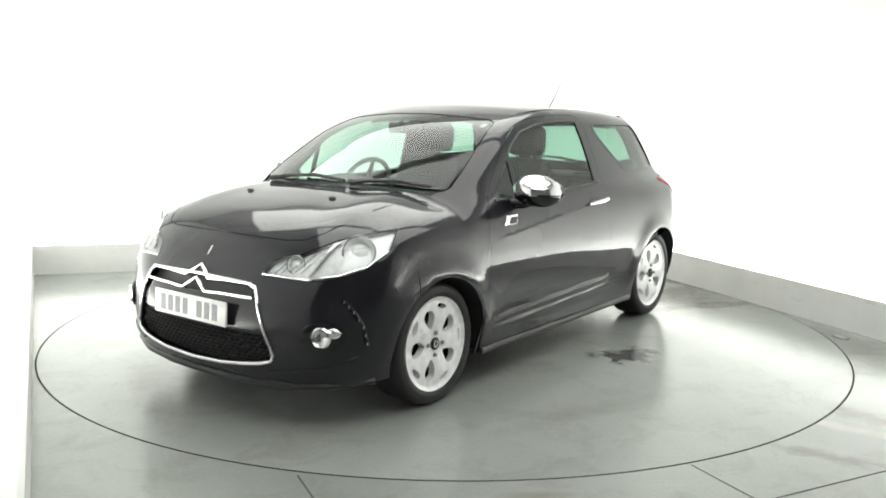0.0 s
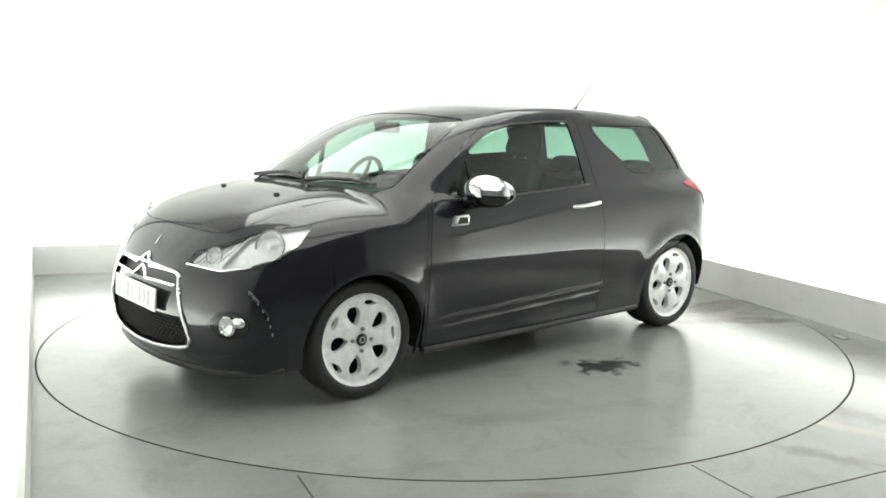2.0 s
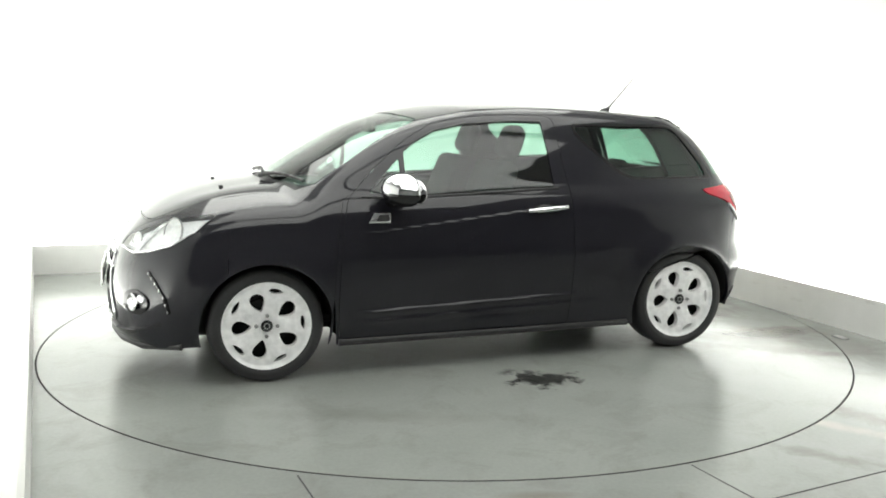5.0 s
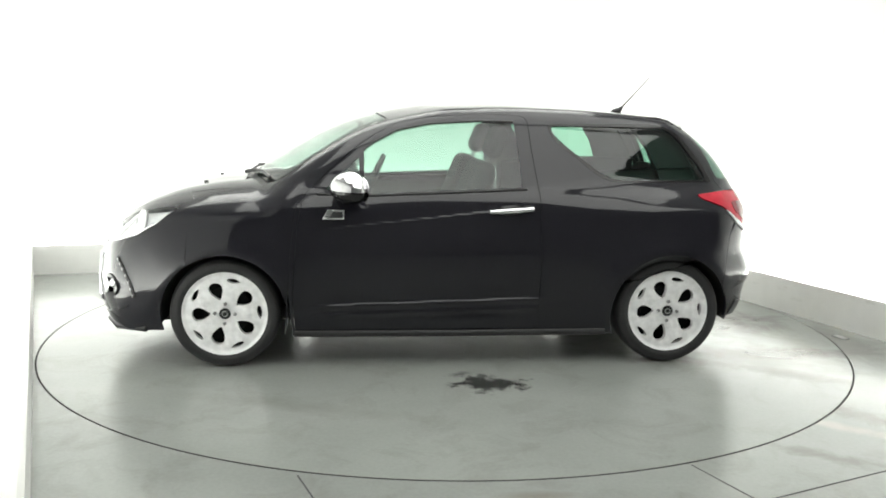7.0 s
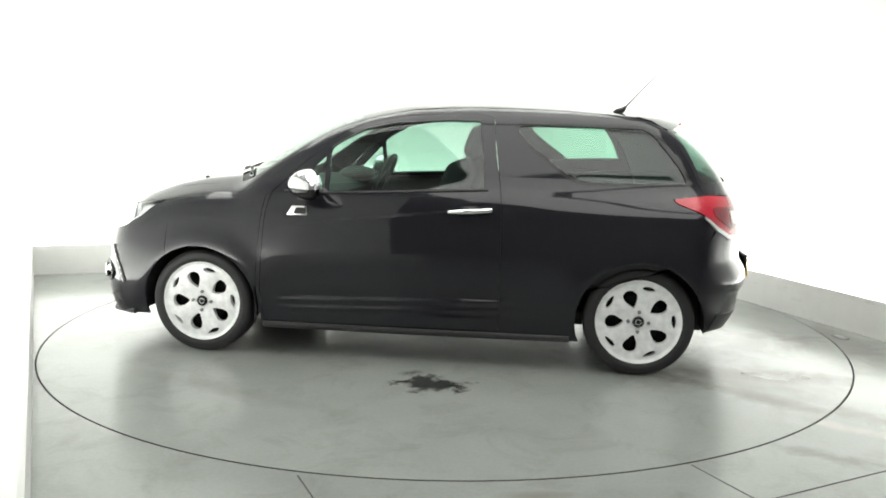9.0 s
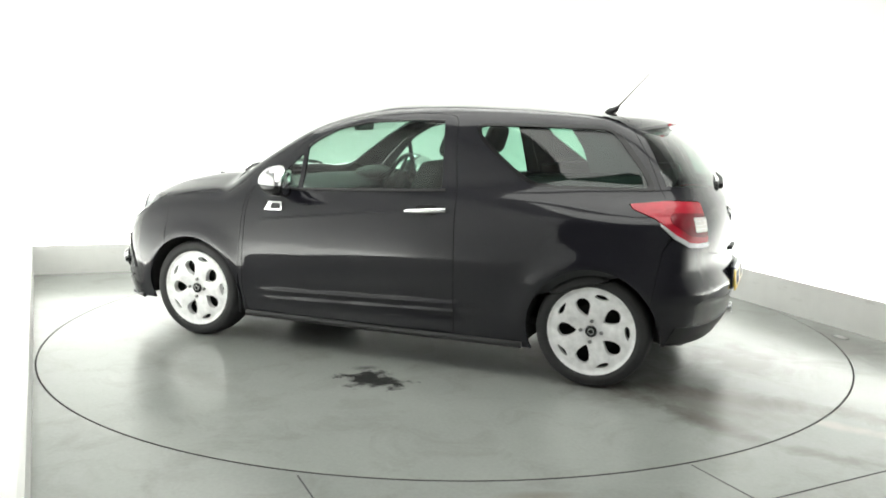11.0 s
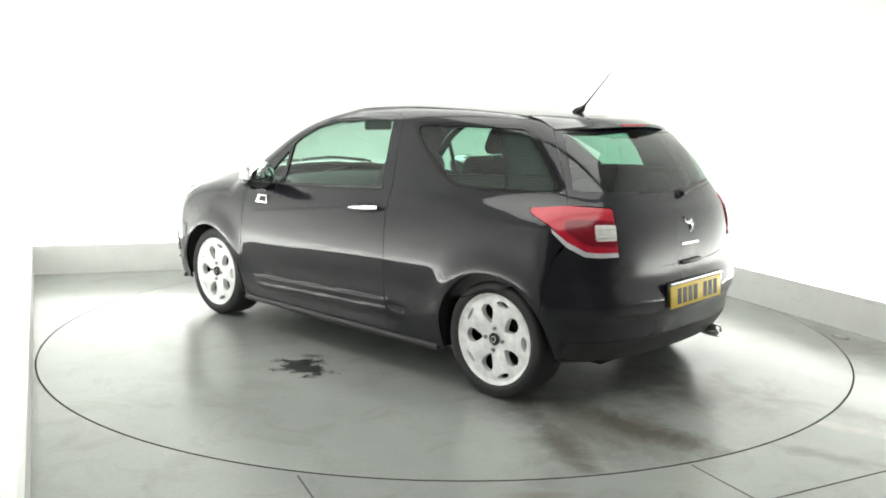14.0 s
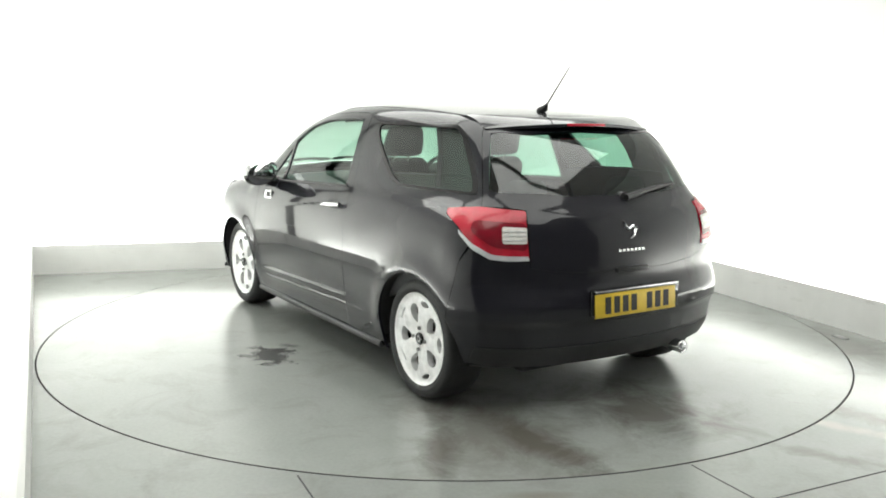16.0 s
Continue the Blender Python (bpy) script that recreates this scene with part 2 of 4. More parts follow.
def run(a, b, out, z0, z1, thick):
    """A straight upright board from a to b, its inner face set back by out."""
    a, b = Vector((*a, 0)), Vector((*b, 0))
    d = (b - a).normalized()
    n = Vector((-d.y, d.x, 0))
    bm = bmesh.new()
    q = []
    for p in (a + n * out, b + n * out, b + n * (out + thick), a + n * (out + thick)):
        q.append((bm.verts.new((p.x, p.y, z0)), bm.verts.new((p.x, p.y, z1))))
    bm.faces.new([v[0] for v in q])
    bm.faces.new([v[1] for v in q])
    for i in range(4):
        a0, b0 = q[i], q[(i + 1) % 4]
        bm.faces.new((a0[0], b0[0], b0[1], a0[1]))
    return bm


def spread(a, b, grow_a, grow_b):
    a, b = Vector(a), Vector(b)
    d = (b - a).normalized()
    return tuple(a - d * grow_a), tuple(b + d * grow_b)


R_DISC = 2.461


def build_studio():
    # floor: one sheet with a round opening for the turntable
    bm = bmesh.new()
    n = 160
    rings = []
    for r, z in ((R_DISC + 0.005, -0.06), (R_DISC + 0.005, -0.002), (R_DISC + 0.006, 0), (2.7, 0), (4.5, 0), (16, 0)):
        rings.append([bm.verts.new((r * math.cos(2 * math.pi * i / n), r * math.sin(2 * math.pi * i / n), z)) for i in range(n)])
    for a, b in zip(rings, rings[1:]):
        for i in range(n):
            bm.faces.new((a[i], a[(i + 1) % n], b[(i + 1) % n], b[i]))
    floor = part("floor", bm, FLOOR)
    tagged(floor, "grey painted studio floor with dirty patches", "floor", kind="structure")
    part("pit_floor", capped_lathe([(R_DISC + 0.2, -0.12), (R_DISC + 0.2, -0.10)], 96, "z"), JOINT, floor)
    for a, b in (((-0.561, -2.432), (-0.047, -3.536)), ((1.009, -2.271), (1.603, -3.48)), ((1.128, -2.62), (2.964, -1.714)), ((1.128, -2.62), (-0.456, -3.382))):
        a, b = Vector((*a, 0)), Vector((*b, 0))
        w = (b - a).normalized().cross(Vector((0, 0, 1))) * 0.003
        jb = bmesh.new()
        lo = [jb.verts.new((p.x, p.y, 0.0012)) for p in (a + w, b + w, b - w, a - w)]
        jb.faces.new(lo)
        ex = bmesh.ops.extrude_face_region(jb, geom=jb.faces[:])
        bmesh.ops.translate(jb, vec=(0, 0, -0.01), verts=[v for v in ex["geom"] if isinstance(v, bmesh.types.BMVert)])
        part("floor_joint", jb, JOINT, floor)
    cover = thing("floor_cover", "small dark metal cover plate let into the floor", "cover plate")
    cover.location, cover.rotation_euler = (2.54, -0.184, 0), (0, 0, radians(-66))
    part("plate", box((0, 0, 0.001), (0.10, 0.05, 0.008), 0.002), STEEL, cover)

    # low white boards in front of the strip lights, and the walls behind them
    sides = (("left", LEFT_NEAR, LEFT_FAR), ("back", LEFT_FAR, RIGHT_FAR), ("right", RIGHT_FAR, RIGHT_NEAR))
    for name, a, b in sides:
        tagged(part("baseboard_" + name, run(*spread(a, b, 0, 0.0), 0.0, 0.0, 0.243, 0.022), BOARD),
               "low white scuffed board hiding strip lights", "baseboard", kind="structure")
        fa, fb = spread(a, b, 0.0 if name == "left" else COVE, 0.0 if name == "right" else COVE)
        tagged(part("wall_" + name, run(fa, fb, COVE, 0.0, CEILING, 0.12), WALL),
               "plain white studio wall, brightly lit from below", "wall", kind="structure")
        tagged(part("cove_floor_" + name, run(*spread(a, b, COVE if name == "back" else 0, COVE if name == "back" else 0), 0.022, 0.0, 0.012, COVE - 0.022), WALL), "white strip of floor behind the low board", "trim", kind="structure")
        batten = thing("light_batten", "white strip light lying behind the low board", "strip light", "strip lights")
        va, vb = Vector((*a, 0)), Vector((*b, 0))
        d = (vb - va).normalized()
        nrm = Vector((-d.y, d.x, 0))
        mid = (va + vb) / 2 + nrm * COVE * 0.5
        batten.matrix_basis = Matrix.Translation(mid + Vector((0, 0, 0.012))) @ Matrix((d, nrm, Vector((0, 0, 1)))).transposed().to_4x4()
        part("housing", box((0, 0, 0.025), ((vb - va).length - 0.2, 0.08, 0.05), 0.008), METALWHITE, batten)

    # ceiling over the turntable with its light panels
    bm = bmesh.new()
    pts = [(-1.25, -4.5), (-1.45, -3.5), (-4.2, 1.9), (1.6, 3.8), (4.9, -3.5), (4.9, -4.5)]
    bm.faces.new([bm.verts.new((x, y, CEILING)) for x, y in pts])
    ex = bmesh.ops.extrude_face_region(bm, geom=bm.faces[:])
    bmesh.ops.translate(bm, vec=(0, 0, 0.1), verts=[v for v in ex["geom"] if isinstance(v, bmesh.types.BMVert)])
    tagged(part("ceiling", bm, CEILINGGREY), "plain grey studio ceiling", "ceiling", kind="structure")
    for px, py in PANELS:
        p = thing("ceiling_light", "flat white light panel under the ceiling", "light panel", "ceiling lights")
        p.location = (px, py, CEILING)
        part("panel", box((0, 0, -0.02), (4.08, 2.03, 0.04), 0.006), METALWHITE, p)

    # the dark hall behind the camera
    for name, c, s in (("wall_front", (0, -9.1, 2.2), (18, 0.2, 4.6)), ("wall_hall_left", (-8.1, -2, 2.2), (0.2, 14, 4.6)),
                       ("wall_hall_right", (8.1, -2, 2.2), (0.2, 14, 4.6)), ("wall_hall_back", (0, 5.2, 2.2), (18, 0.2, 4.6))):
        tagged(part(name, box(c, s), DARKWALL), "pale hall wall in the unlit part", "wall", kind="structure")
    tagged(part("ceiling_hall", box((0, -2, 4.6), (18, 15, 0.2)), DARKWALL), "pale unlit hall ceiling", "ceiling", kind="structure")


def build_turntable():
    tt = thing("turntable", "round grey painted turntable with dark oil marks", "turntable")
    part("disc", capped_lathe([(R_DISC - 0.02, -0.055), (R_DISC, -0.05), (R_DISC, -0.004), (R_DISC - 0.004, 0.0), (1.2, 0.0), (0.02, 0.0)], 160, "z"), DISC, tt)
    part("edge_ring", lathe([(R_DISC - 0.004, 0.0006), (R_DISC - 0.002, 0.0006), (R_DISC + 0.0005, -0.004), (R_DISC + 0.0005, -0.03)], 160, "z"), JOINT, tt, "dark steel rim of the turntable")
    return tt


build_studio()
TURNTABLE = build_turntable()

from mathutils.geometry import delaunay_2d_cdt

# ---- the car: its skin as one smooth solid, cut into panels ----
# car space: x to the front, y to its left, z up, the front axle at x = 0


def spl(xs, ys):
    """Smooth monotone-ish cubic through the points."""
    xs, ys = np.array(xs, float), np.array(ys, float)
    h, d = np.diff(xs), np.diff(ys) / np.diff(xs)
    m = np.concatenate([[d[0]], np.where(d[1:] * d[:-1] > 0, 2 * d[1:] * d[:-1] / (d[1:] + d[:-1] + 1e-12), 0), [d[-1]]])
    def f(x):
        x = np.asarray(x, float)
        i = np.clip(np.searchsorted(xs, x) - 1, 0, len(h) - 1)
        u = (x - xs[i]) / h[i]
        c = np.clip(u, 0, 1)
        y = (2*c**3 - 3*c**2 + 1)*ys[i] + (c**3 - 2*c**2 + c)*h[i]*m[i] + (3*c**2 - 2*c**3)*ys[i+1] + (c**3 - c**2)*h[i]*m[i+1]
        return y + np.where(u < 0, u*h[i]*m[i], 0) + np.where(u > 1, (u - 1)*h[i]*m[i+1], 0)
    return f
def smax(a, b, k):
    e = np.clip(k - np.abs(a - b), 0, None)
    return np.maximum(a, b) + e*e / (4*k)
def sstep(a, b, x):
    u = np.clip((x - a) / (b - a), 0, 1)
    return u*u*(3 - 2*u)
WZ = spl([.10,.18,.26,.36,.48,.57,.62,.66,.75,.84,.93,1.0,1.1,1.2,1.3,1.4,1.5], [.795,.820,.834,.846,.859,.8655,.8665,.8650,.8580,.846,.819,.784,.749,.714,.675,.628,.570])
HOOD = spl([-.6,-.3,-.1,.05,.25,.40,.50,.60,.68,.74,.80], [1.00,1.01,1.006,.995,.962,.920,.878,.822,.755,.68,.56])
TOP = spl([-3.6,-3.2,-2.72,-2.45,-2.2,-1.84,-1.48,-1.16,-.95,-.78,-.60,-.33,-.15,.0,.2,.5], [1.10,1.23,1.352,1.392,1.417,1.440,1.449,1.440,1.412,1.375,1.318,1.180,1.070,.965,.80,.55])
NOSE = spl([.10,.18,.26,.36,.46,.56,.64,.72,.85], [.69,.745,.785,.800,.800,.785,.765,.735,.66])
TAIL = spl([.10,.20,.25,.29,.34,.40,.44,.47,.52,.56,.64,.72,.82,.92,.98,1.06,1.16,1.26,1.34,1.45], [-2.93,-2.985,-3.02,-3.045,-3.066,-3.078,-3.088,-3.106,-3.108,-3.094,-3.063,-3.06,-3.05,-3.02,-2.98,-2.932,-2.855,-2.76,-2.675,-2.58])
RISE = spl([-2.6,-1.7,-.5,.3], [.62,.60,.56,.55])
def half_width(x, z):
    w = WZ(z)
    low = 1 - sstep(.85, 1.05, z)
    up = 1 - low
    w = w - low*(.06*np.clip((x + .25)/1.05, 0, None)**2 + .06*np.clip((-2.25 - x)/.9, 0, None)**2)
    w = w - up*(.03*np.clip((x + 1.2)/.9, 0, None)**2 + .16*np.clip((-1.6 - x)/1.4, 0, None)**2)
    for ax in (0.0, -2.464):  # swollen wheel arches
        r = np.hypot(x - ax, z - .29)
        w = w + .018*np.exp(-((r - .35)/.075)**2)*sstep(.2, .4, z)
    # hollow of the lower door with its two ribs
    span = sstep(-.42, -.62, x)*sstep(-2.02, -1.55, x)
    w = w - .014*span*np.exp(-((z - .30)/.085)**2)
    for z0, amp, run in ((.347, .017, .045), (.297, .013, .035)):  # two ledges
        d = z0 + .032*(-x - .56) - z
        w = w + amp*span*sstep(-.013, .010, d)*np.exp(-np.clip(d, 0, None)/run)
    d = .772 + .107*(-x - .58) - z  # thin line from the mirror to the handle
    w = w + .0035*sstep(-.46, -.60, x)*sstep(-1.72, -1.50, x)*sstep(-.008, .006, d)*np.exp(-np.clip(d, 0, None)/.05)
    return w
def solid(p):
    x, y, z = p[..., 0], np.abs(p[..., 1]), p[..., 2]
    side = (y - half_width(x, z))*.96
    y2 = y*y
    hood = (z - HOOD(x) + .085*y2 + .13*y2*y2 - .012*np.exp(-((y - .50 - .10*(x-.2))/.13)**2)*sstep(.62,.2,x))*.9
    roof = (z - TOP(x + .36*y2) + .085*y2)*.85
    k = .035
    e = np.clip(k - np.abs(hood - roof), 0, None)
    top = np.minimum(hood, roof) - e*e/(4*k)
    nose = x - NOSE(z) + .22*y2 + .28*y2*y2
    tail = (TAIL(z) + .16*y2 + .22*y2*y2 - x)*np.where(z > .95, .88, 1)
    f = smax(side, top, .075)
    f = smax(f, nose, .13)
    f = smax(f, tail, .14)
    return smax(f, .15 - z, .05)
def surf(o, d, s0=0., s1=1.6, n=44):
    """March from o along d (inwards) to the skin."""
    o, d = np.broadcast_arrays(np.asarray(o, float), np.asarray(d, float))
    a = np.full(o.shape[:-1], s0); b = a.copy(); found = np.zeros(a.shape, bool)
    for s in np.linspace(s0, s1, 120):
        q = solid(o + d*s) < 0
        hit = q & ~found
        b = np.where(hit, s, b); found |= q
        a = np.where(found, a, s)
    for _ in range(n):
        m = (a + b)/2
        inn = solid(o + d*m[..., None]) < 0
        b = np.where(inn, m, b); a = np.where(inn, a, m)
    return o + d*((a + b)/2)[..., None], found
def grad(p, h=2e-3):
    g = np.stack([solid(p + np.eye(3)[i]*h) - solid(p - np.eye(3)[i]*h) for i in range(3)], -1)
    return g/np.linalg.norm(g, axis=-1, keepdims=True)


OFF = Matrix.Translation((1.2842, 0.0984, 0.0))  # the car's place on the turntable
AXLE = -2.464
HUB = 0.288


def dense(P, step):
    out = []
    for a, b in zip(P, np.roll(P, -1, axis=0)):
        n = max(1, int(np.ceil(np.linalg.norm(b - a) / step)))
        out += [a + (b - a) * i / n for i in range(n)]
    return np.array(out)


def inside(P, Q):
    """Which of the points Q lie in the outline P."""
    x, y = Q[:, 0], Q[:, 1]
    c = np.zeros(len(Q), bool)
    for (x0, y0), (x1, y1) in zip(P, np.roll(P, -1, axis=0)):
        hit = ((y0 > y) != (y1 > y))
        with np.errstate(divide="ignore", invalid="ignore"):
            c ^= hit & (x < (x1 - x0) * (y - y0) / (y1 - y0) + x0)
    return c


def shrink(P, d):
    """The outline moved inwards by d."""
    t = np.roll(P, -1, axis=0) - np.roll(P, 1, axis=0)
    t /= np.linalg.norm(t, axis=1, keepdims=True) + 1e-12
    area = np.sum(P[:, 0] * np.roll(P[:, 1], -1) - np.roll(P[:, 0], -1) * P[:, 1])
    n = np.stack([-t[:, 1], t[:, 0]], 1) * (1 if area > 0 else -1)
    return P + n * d


def basis(d):
    d = np.array(d, float)
    d /= np.linalg.norm(d)
    e1 = np.cross([0, 0, 1.0], d) if abs(d[2]) < 0.9 else np.cross([0, 1.0, 0], d)
    e1 /= np.linalg.norm(e1)
    return e1, np.cross(d, e1), d


def cast(P3, d, off=0.0):
    """Points moved along d on to the skin, then outwards by off."""
    P3, d = np.array(P3, float), np.array(d, float) / np.linalg.norm(d)
    q, ok = surf(P3 - d * 0.8, d)
    q = np.where(ok[:, None], q, P3)
    return q + grad(q) * off if off else q


def panel(outline, d, holes=(), step=0.045, off=0.0, gap=0.002, depth=0.014, mirror=0, lift=None):
    """A panel of the skin inside the outline (3D points), seen along d. mirror: 0 left side, 1 right side, 2 both in one."""
    e1, e2, d = basis(d)
    flat = lambda P: np.stack([np.asarray(P) @ e1, np.asarray(P) @ e2], 1)
    line = dense(np.array(outline), step)
    outer = shrink(flat(line), gap)
    if mirror == 2:  # keep the middle line closed
        mid = np.abs(line[:, 1]) < 0.003
        outer[mid] = flat(line * np.array([1, 0, 1]))[mid]
    outer = dense(outer, step * 1.5)
    cuts = [dense(shrink(dense(flat(h), step * 0.7), -gap), step * 0.7) for h in holes]
    lo, hi = outer.min(0), outer.max(0)
    gx, gy = np.meshgrid(np.arange(lo[0], hi[0], step), np.arange(lo[1], hi[1], step * 0.87))
    gx = gx + (np.arange(gx.shape[0])[:, None] % 2) * step * 0.5
    grid = np.stack([gx.ravel(), gy.ravel()], 1)
    keep = inside(outer, grid)
    for h in cuts:
        keep &= ~inside(h, grid)
    grid = grid[keep]
    rim = np.concatenate([outer, *cuts])
    if len(grid):
        near = np.min(np.linalg.norm(grid[:, None] - rim[None], axis=2), axis=1)
        grid = grid[near > step * 0.45]
    pts = np.concatenate([rim, grid])
    edges, k = [], 0
    for loop in (outer, *cuts):
        edges += [(k + i, k + (i + 1) % len(loop)) for i in range(len(loop))]
        k += len(loop)
    v2, _, faces, *_ = delaunay_2d_cdt([Vector(p) for p in pts], edges, [], 0, 1e-6)
    v2 = np.array([tuple(v) for v in v2])
    faces = np.array([f for f in faces if len(f) == 3])
    mid = v2[faces].mean(1)
    ok = inside(outer, mid)
    for h in cuts:
        ok &= ~inside(h, mid)
    faces = faces[ok]
    ref = np.asarray(outline).mean(0) @ d
    P = v2[:, :1] * e1 + v2[:, 1:] * e2 + (ref - 1.3) * d
    q, found = surf(P, d, 0, 2.6)
    N = grad(q)
    q = q + N * off
    if lift is not None:
        q = q + N * lift(q)[:, None]
    fn = np.cross(q[faces[:, 1]] - q[faces[:, 0]], q[faces[:, 2]] - q[faces[:, 0]])
    flip = np.sum(fn * N[faces[:, 0]], 1) < 0
    faces[flip] = faces[flip][:, ::-1]
    used = {}
    for f in faces:
        for a, b in ((f[0], f[1]), (f[1], f[2]), (f[2], f[0])):
            used[(int(a), int(b))] = 1
    border = [(a, b) for a, b in used if (b, a) not in used]
    V, NV, F = [*q], [*N], [tuple(map(int, f)) for f in faces]
    for a, b in border:
        if mirror == 2 and abs(q[a][1]) < 0.004 and abs(q[b][1]) < 0.004:
            continue
        out = np.cross(q[b] - q[a], N[a])
        out /= np.linalg.norm(out) + 1e-12
        i = len(V)
        V += [q[a], q[b], q[b] - N[b] * depth, q[a] - N[a] * depth]
        NV += [out] * 4
        F.append((i + 1, i, i + 3, i + 2))
    V, NV = np.array(V), np.array(NV)
    M = np.array([1, -1, 1])
    if mirror == 1:
        V, NV, F = V * M, NV * M, [f[::-1] for f in F]
    if mirror == 2:
        n = len(V)
        V, NV, F = np.concatenate([V, V * M]), np.concatenate([NV, NV * M]), F + [tuple(i + n for i in f[::-1]) for f in F]
    me = bpy.data.meshes.new("panel")
    me.from_pydata([tuple(v) for v in V], [], F)
    me.update()
    me.shade_smooth()
    me.normals_split_custom_set_from_vertices([tuple(v) for v in NV])
    return me


def flip_y(bm):
    bm.transform(Matrix.Diagonal((1, -1, 1, 1)))
    bmesh.ops.reverse_faces(bm, faces=bm.faces[:])
    return bm


CAR = thing("car", "black three-door hatchback with white alloy wheels, parked on the turntable", "car")


def on_car(name, bm, material, label="", smooth=True):
    return part(name, bm, material, CAR, label, OFF, smooth)


def side_pts(pts, d=(0, -1, 0)):
    return cast([(x, 0.9, z) for x, z in pts], d)


def top_pts(pts):
    return cast([(x, y, 1.2) for x, y in pts], (0, 0, -1))


def front_pts(pts):
    return cast([(0.5, y, z) for y, z in pts], (-1, 0, 0))


def rear_pts(pts):
    return cast([(-2.7, y, z) for y, z in pts], (1, 0, 0))


def seam(pts, d, step=0.03):
    """A line on the skin through the given points."""
    P = np.array(pts, float)
    out = [P[0]]
    for p, q in zip(P, P[1:]):
        n = max(1, int(np.ceil(np.linalg.norm(q - p) / step)))
        out += [p + (q - p) * i / n for i in range(1, n + 1)]
    return cast(out, d)


def middle_rear(z0, z1, n=14):
    return rear_pts([(0.0, z) for z in np.linspace(z0, z1, n)])


def middle_front(z0, z1, n=10):
    return front_pts([(0.0, z) for z in np.linspace(z0, z1, n)])


def arc(cx, cz, r, a0, a1, n=22):
    return [(cx + r * math.cos(radians(a)), cz + r * math.sin(radians(a))) for a in np.linspace(a0, a1, n)]


R_ARCH = 0.338
WIN_TOP = [(-0.735, 1.185), (-0.80, 1.232), (-0.93, 1.300), (-1.11, 1.338), (-1.40, 1.356), (-1.575, 1.356)]
DOOR = [(-0.372, 0.205), (-0.365, 0.40), (-0.378, 0.60), (-0.395, 0.80), (-0.425, 0.94), (-0.56, 1.075), (-0.72, 1.213), (-0.80, 1.266), (-0.93, 1.332),
        (-1.11, 1.368), (-1.40, 1.386), (-1.60, 1.384), (-1.655, 1.365), (-1.672, 1.20), (-1.712, 0.955), (-1.722, 0.60), (-1.712, 0.205)]
DOOR_GLASS = [(-0.752, 0.955), (-0.752, 1.188), (-0.80, 1.224), (-0.93, 1.292), (-1.11, 1.330), (-1.40, 1.348), (-1.575, 1.346), (-1.598, 1.17), (-1.615, 0.99)]
VENT_GLASS = [(-0.545, 0.975), (-0.72, 1.145), (-0.722, 0.955)]
QUARTER = [(-1.785, 1.325), (-1.800, 1.280), (-1.852, 1.230), (-1.96, 1.145), (-2.065, 1.066), (-2.135, 1.038), (-2.22, 1.031), (-2.45, 1.031), (-2.70, 1.031), (-2.655, 1.11), (-2.52, 1.275), (-2.46, 1.318)]
SCREEN_SIDE = [(-0.285, 0.672), (-0.45, 0.652), (-0.60, 0.618), (-0.75, 0.578), (-0.86, 0.545)]
GUTTER = [(-0.93, 0.548), (-1.1, 0.560), (-1.5, 0.566), (-2.0, 0.556), (-2.35, 0.538), (-2.56, 0.520)]
HOOD_EDGE = [(-0.185, 0.612), (0.07, 0.592), (0.25, 0.585), (0.38, 0.580), (0.47, 0.552), (0.535, 0.49), (0.566, 0.395), (0.584, 0.25), (0.590, 0.12), (0.592, 0.0)]
HEADLIGHT = [(0.692, 0.373, 0.679), (0.641, 0.404, 0.742), (0.583, 0.519, 0.773), (0.457, 0.634, 0.832), (0.33, 0.716, 0.857), (0.214, 0.757, 0.869),
             (0.335, 0.818, 0.788), (0.451, 0.793, 0.721), (0.548, 0.721, 0.687), (0.626, 0.615, 0.665), (0.644, 0.53, 0.672)]
TAILLIGHT = [(-2.636, 0.780, 0.957), (-2.801, 0.704, 0.975), (-2.934, 0.546, 0.962), (-2.986, 0.556, 0.742), (-2.914, 0.716, 0.752), (-2.85, 0.78, 0.812), (-2.765, 0.80, 0.888), (-2.645, 0.784, 0.932)]
GRILLE = [(0.0, 0.645), (0.33, 0.637), (0.372, 0.625), (0.405, 0.56), (0.455, 0.43), (0.492, 0.345), (0.478, 0.312), (0.42, 0.295), (0.345, 0.285), (0.2, 0.270), (0.0, 0.264)]


def rear_split():
    """The joint between the rear quarter and the bumper."""
    zs = np.linspace(0.735, 0.49, 12)
    return side_pts([(np.interp(z, [0.45, 0.56, 0.66, 0.735], [-2.755, -2.775, -2.79, -2.80]), z) for z in zs])


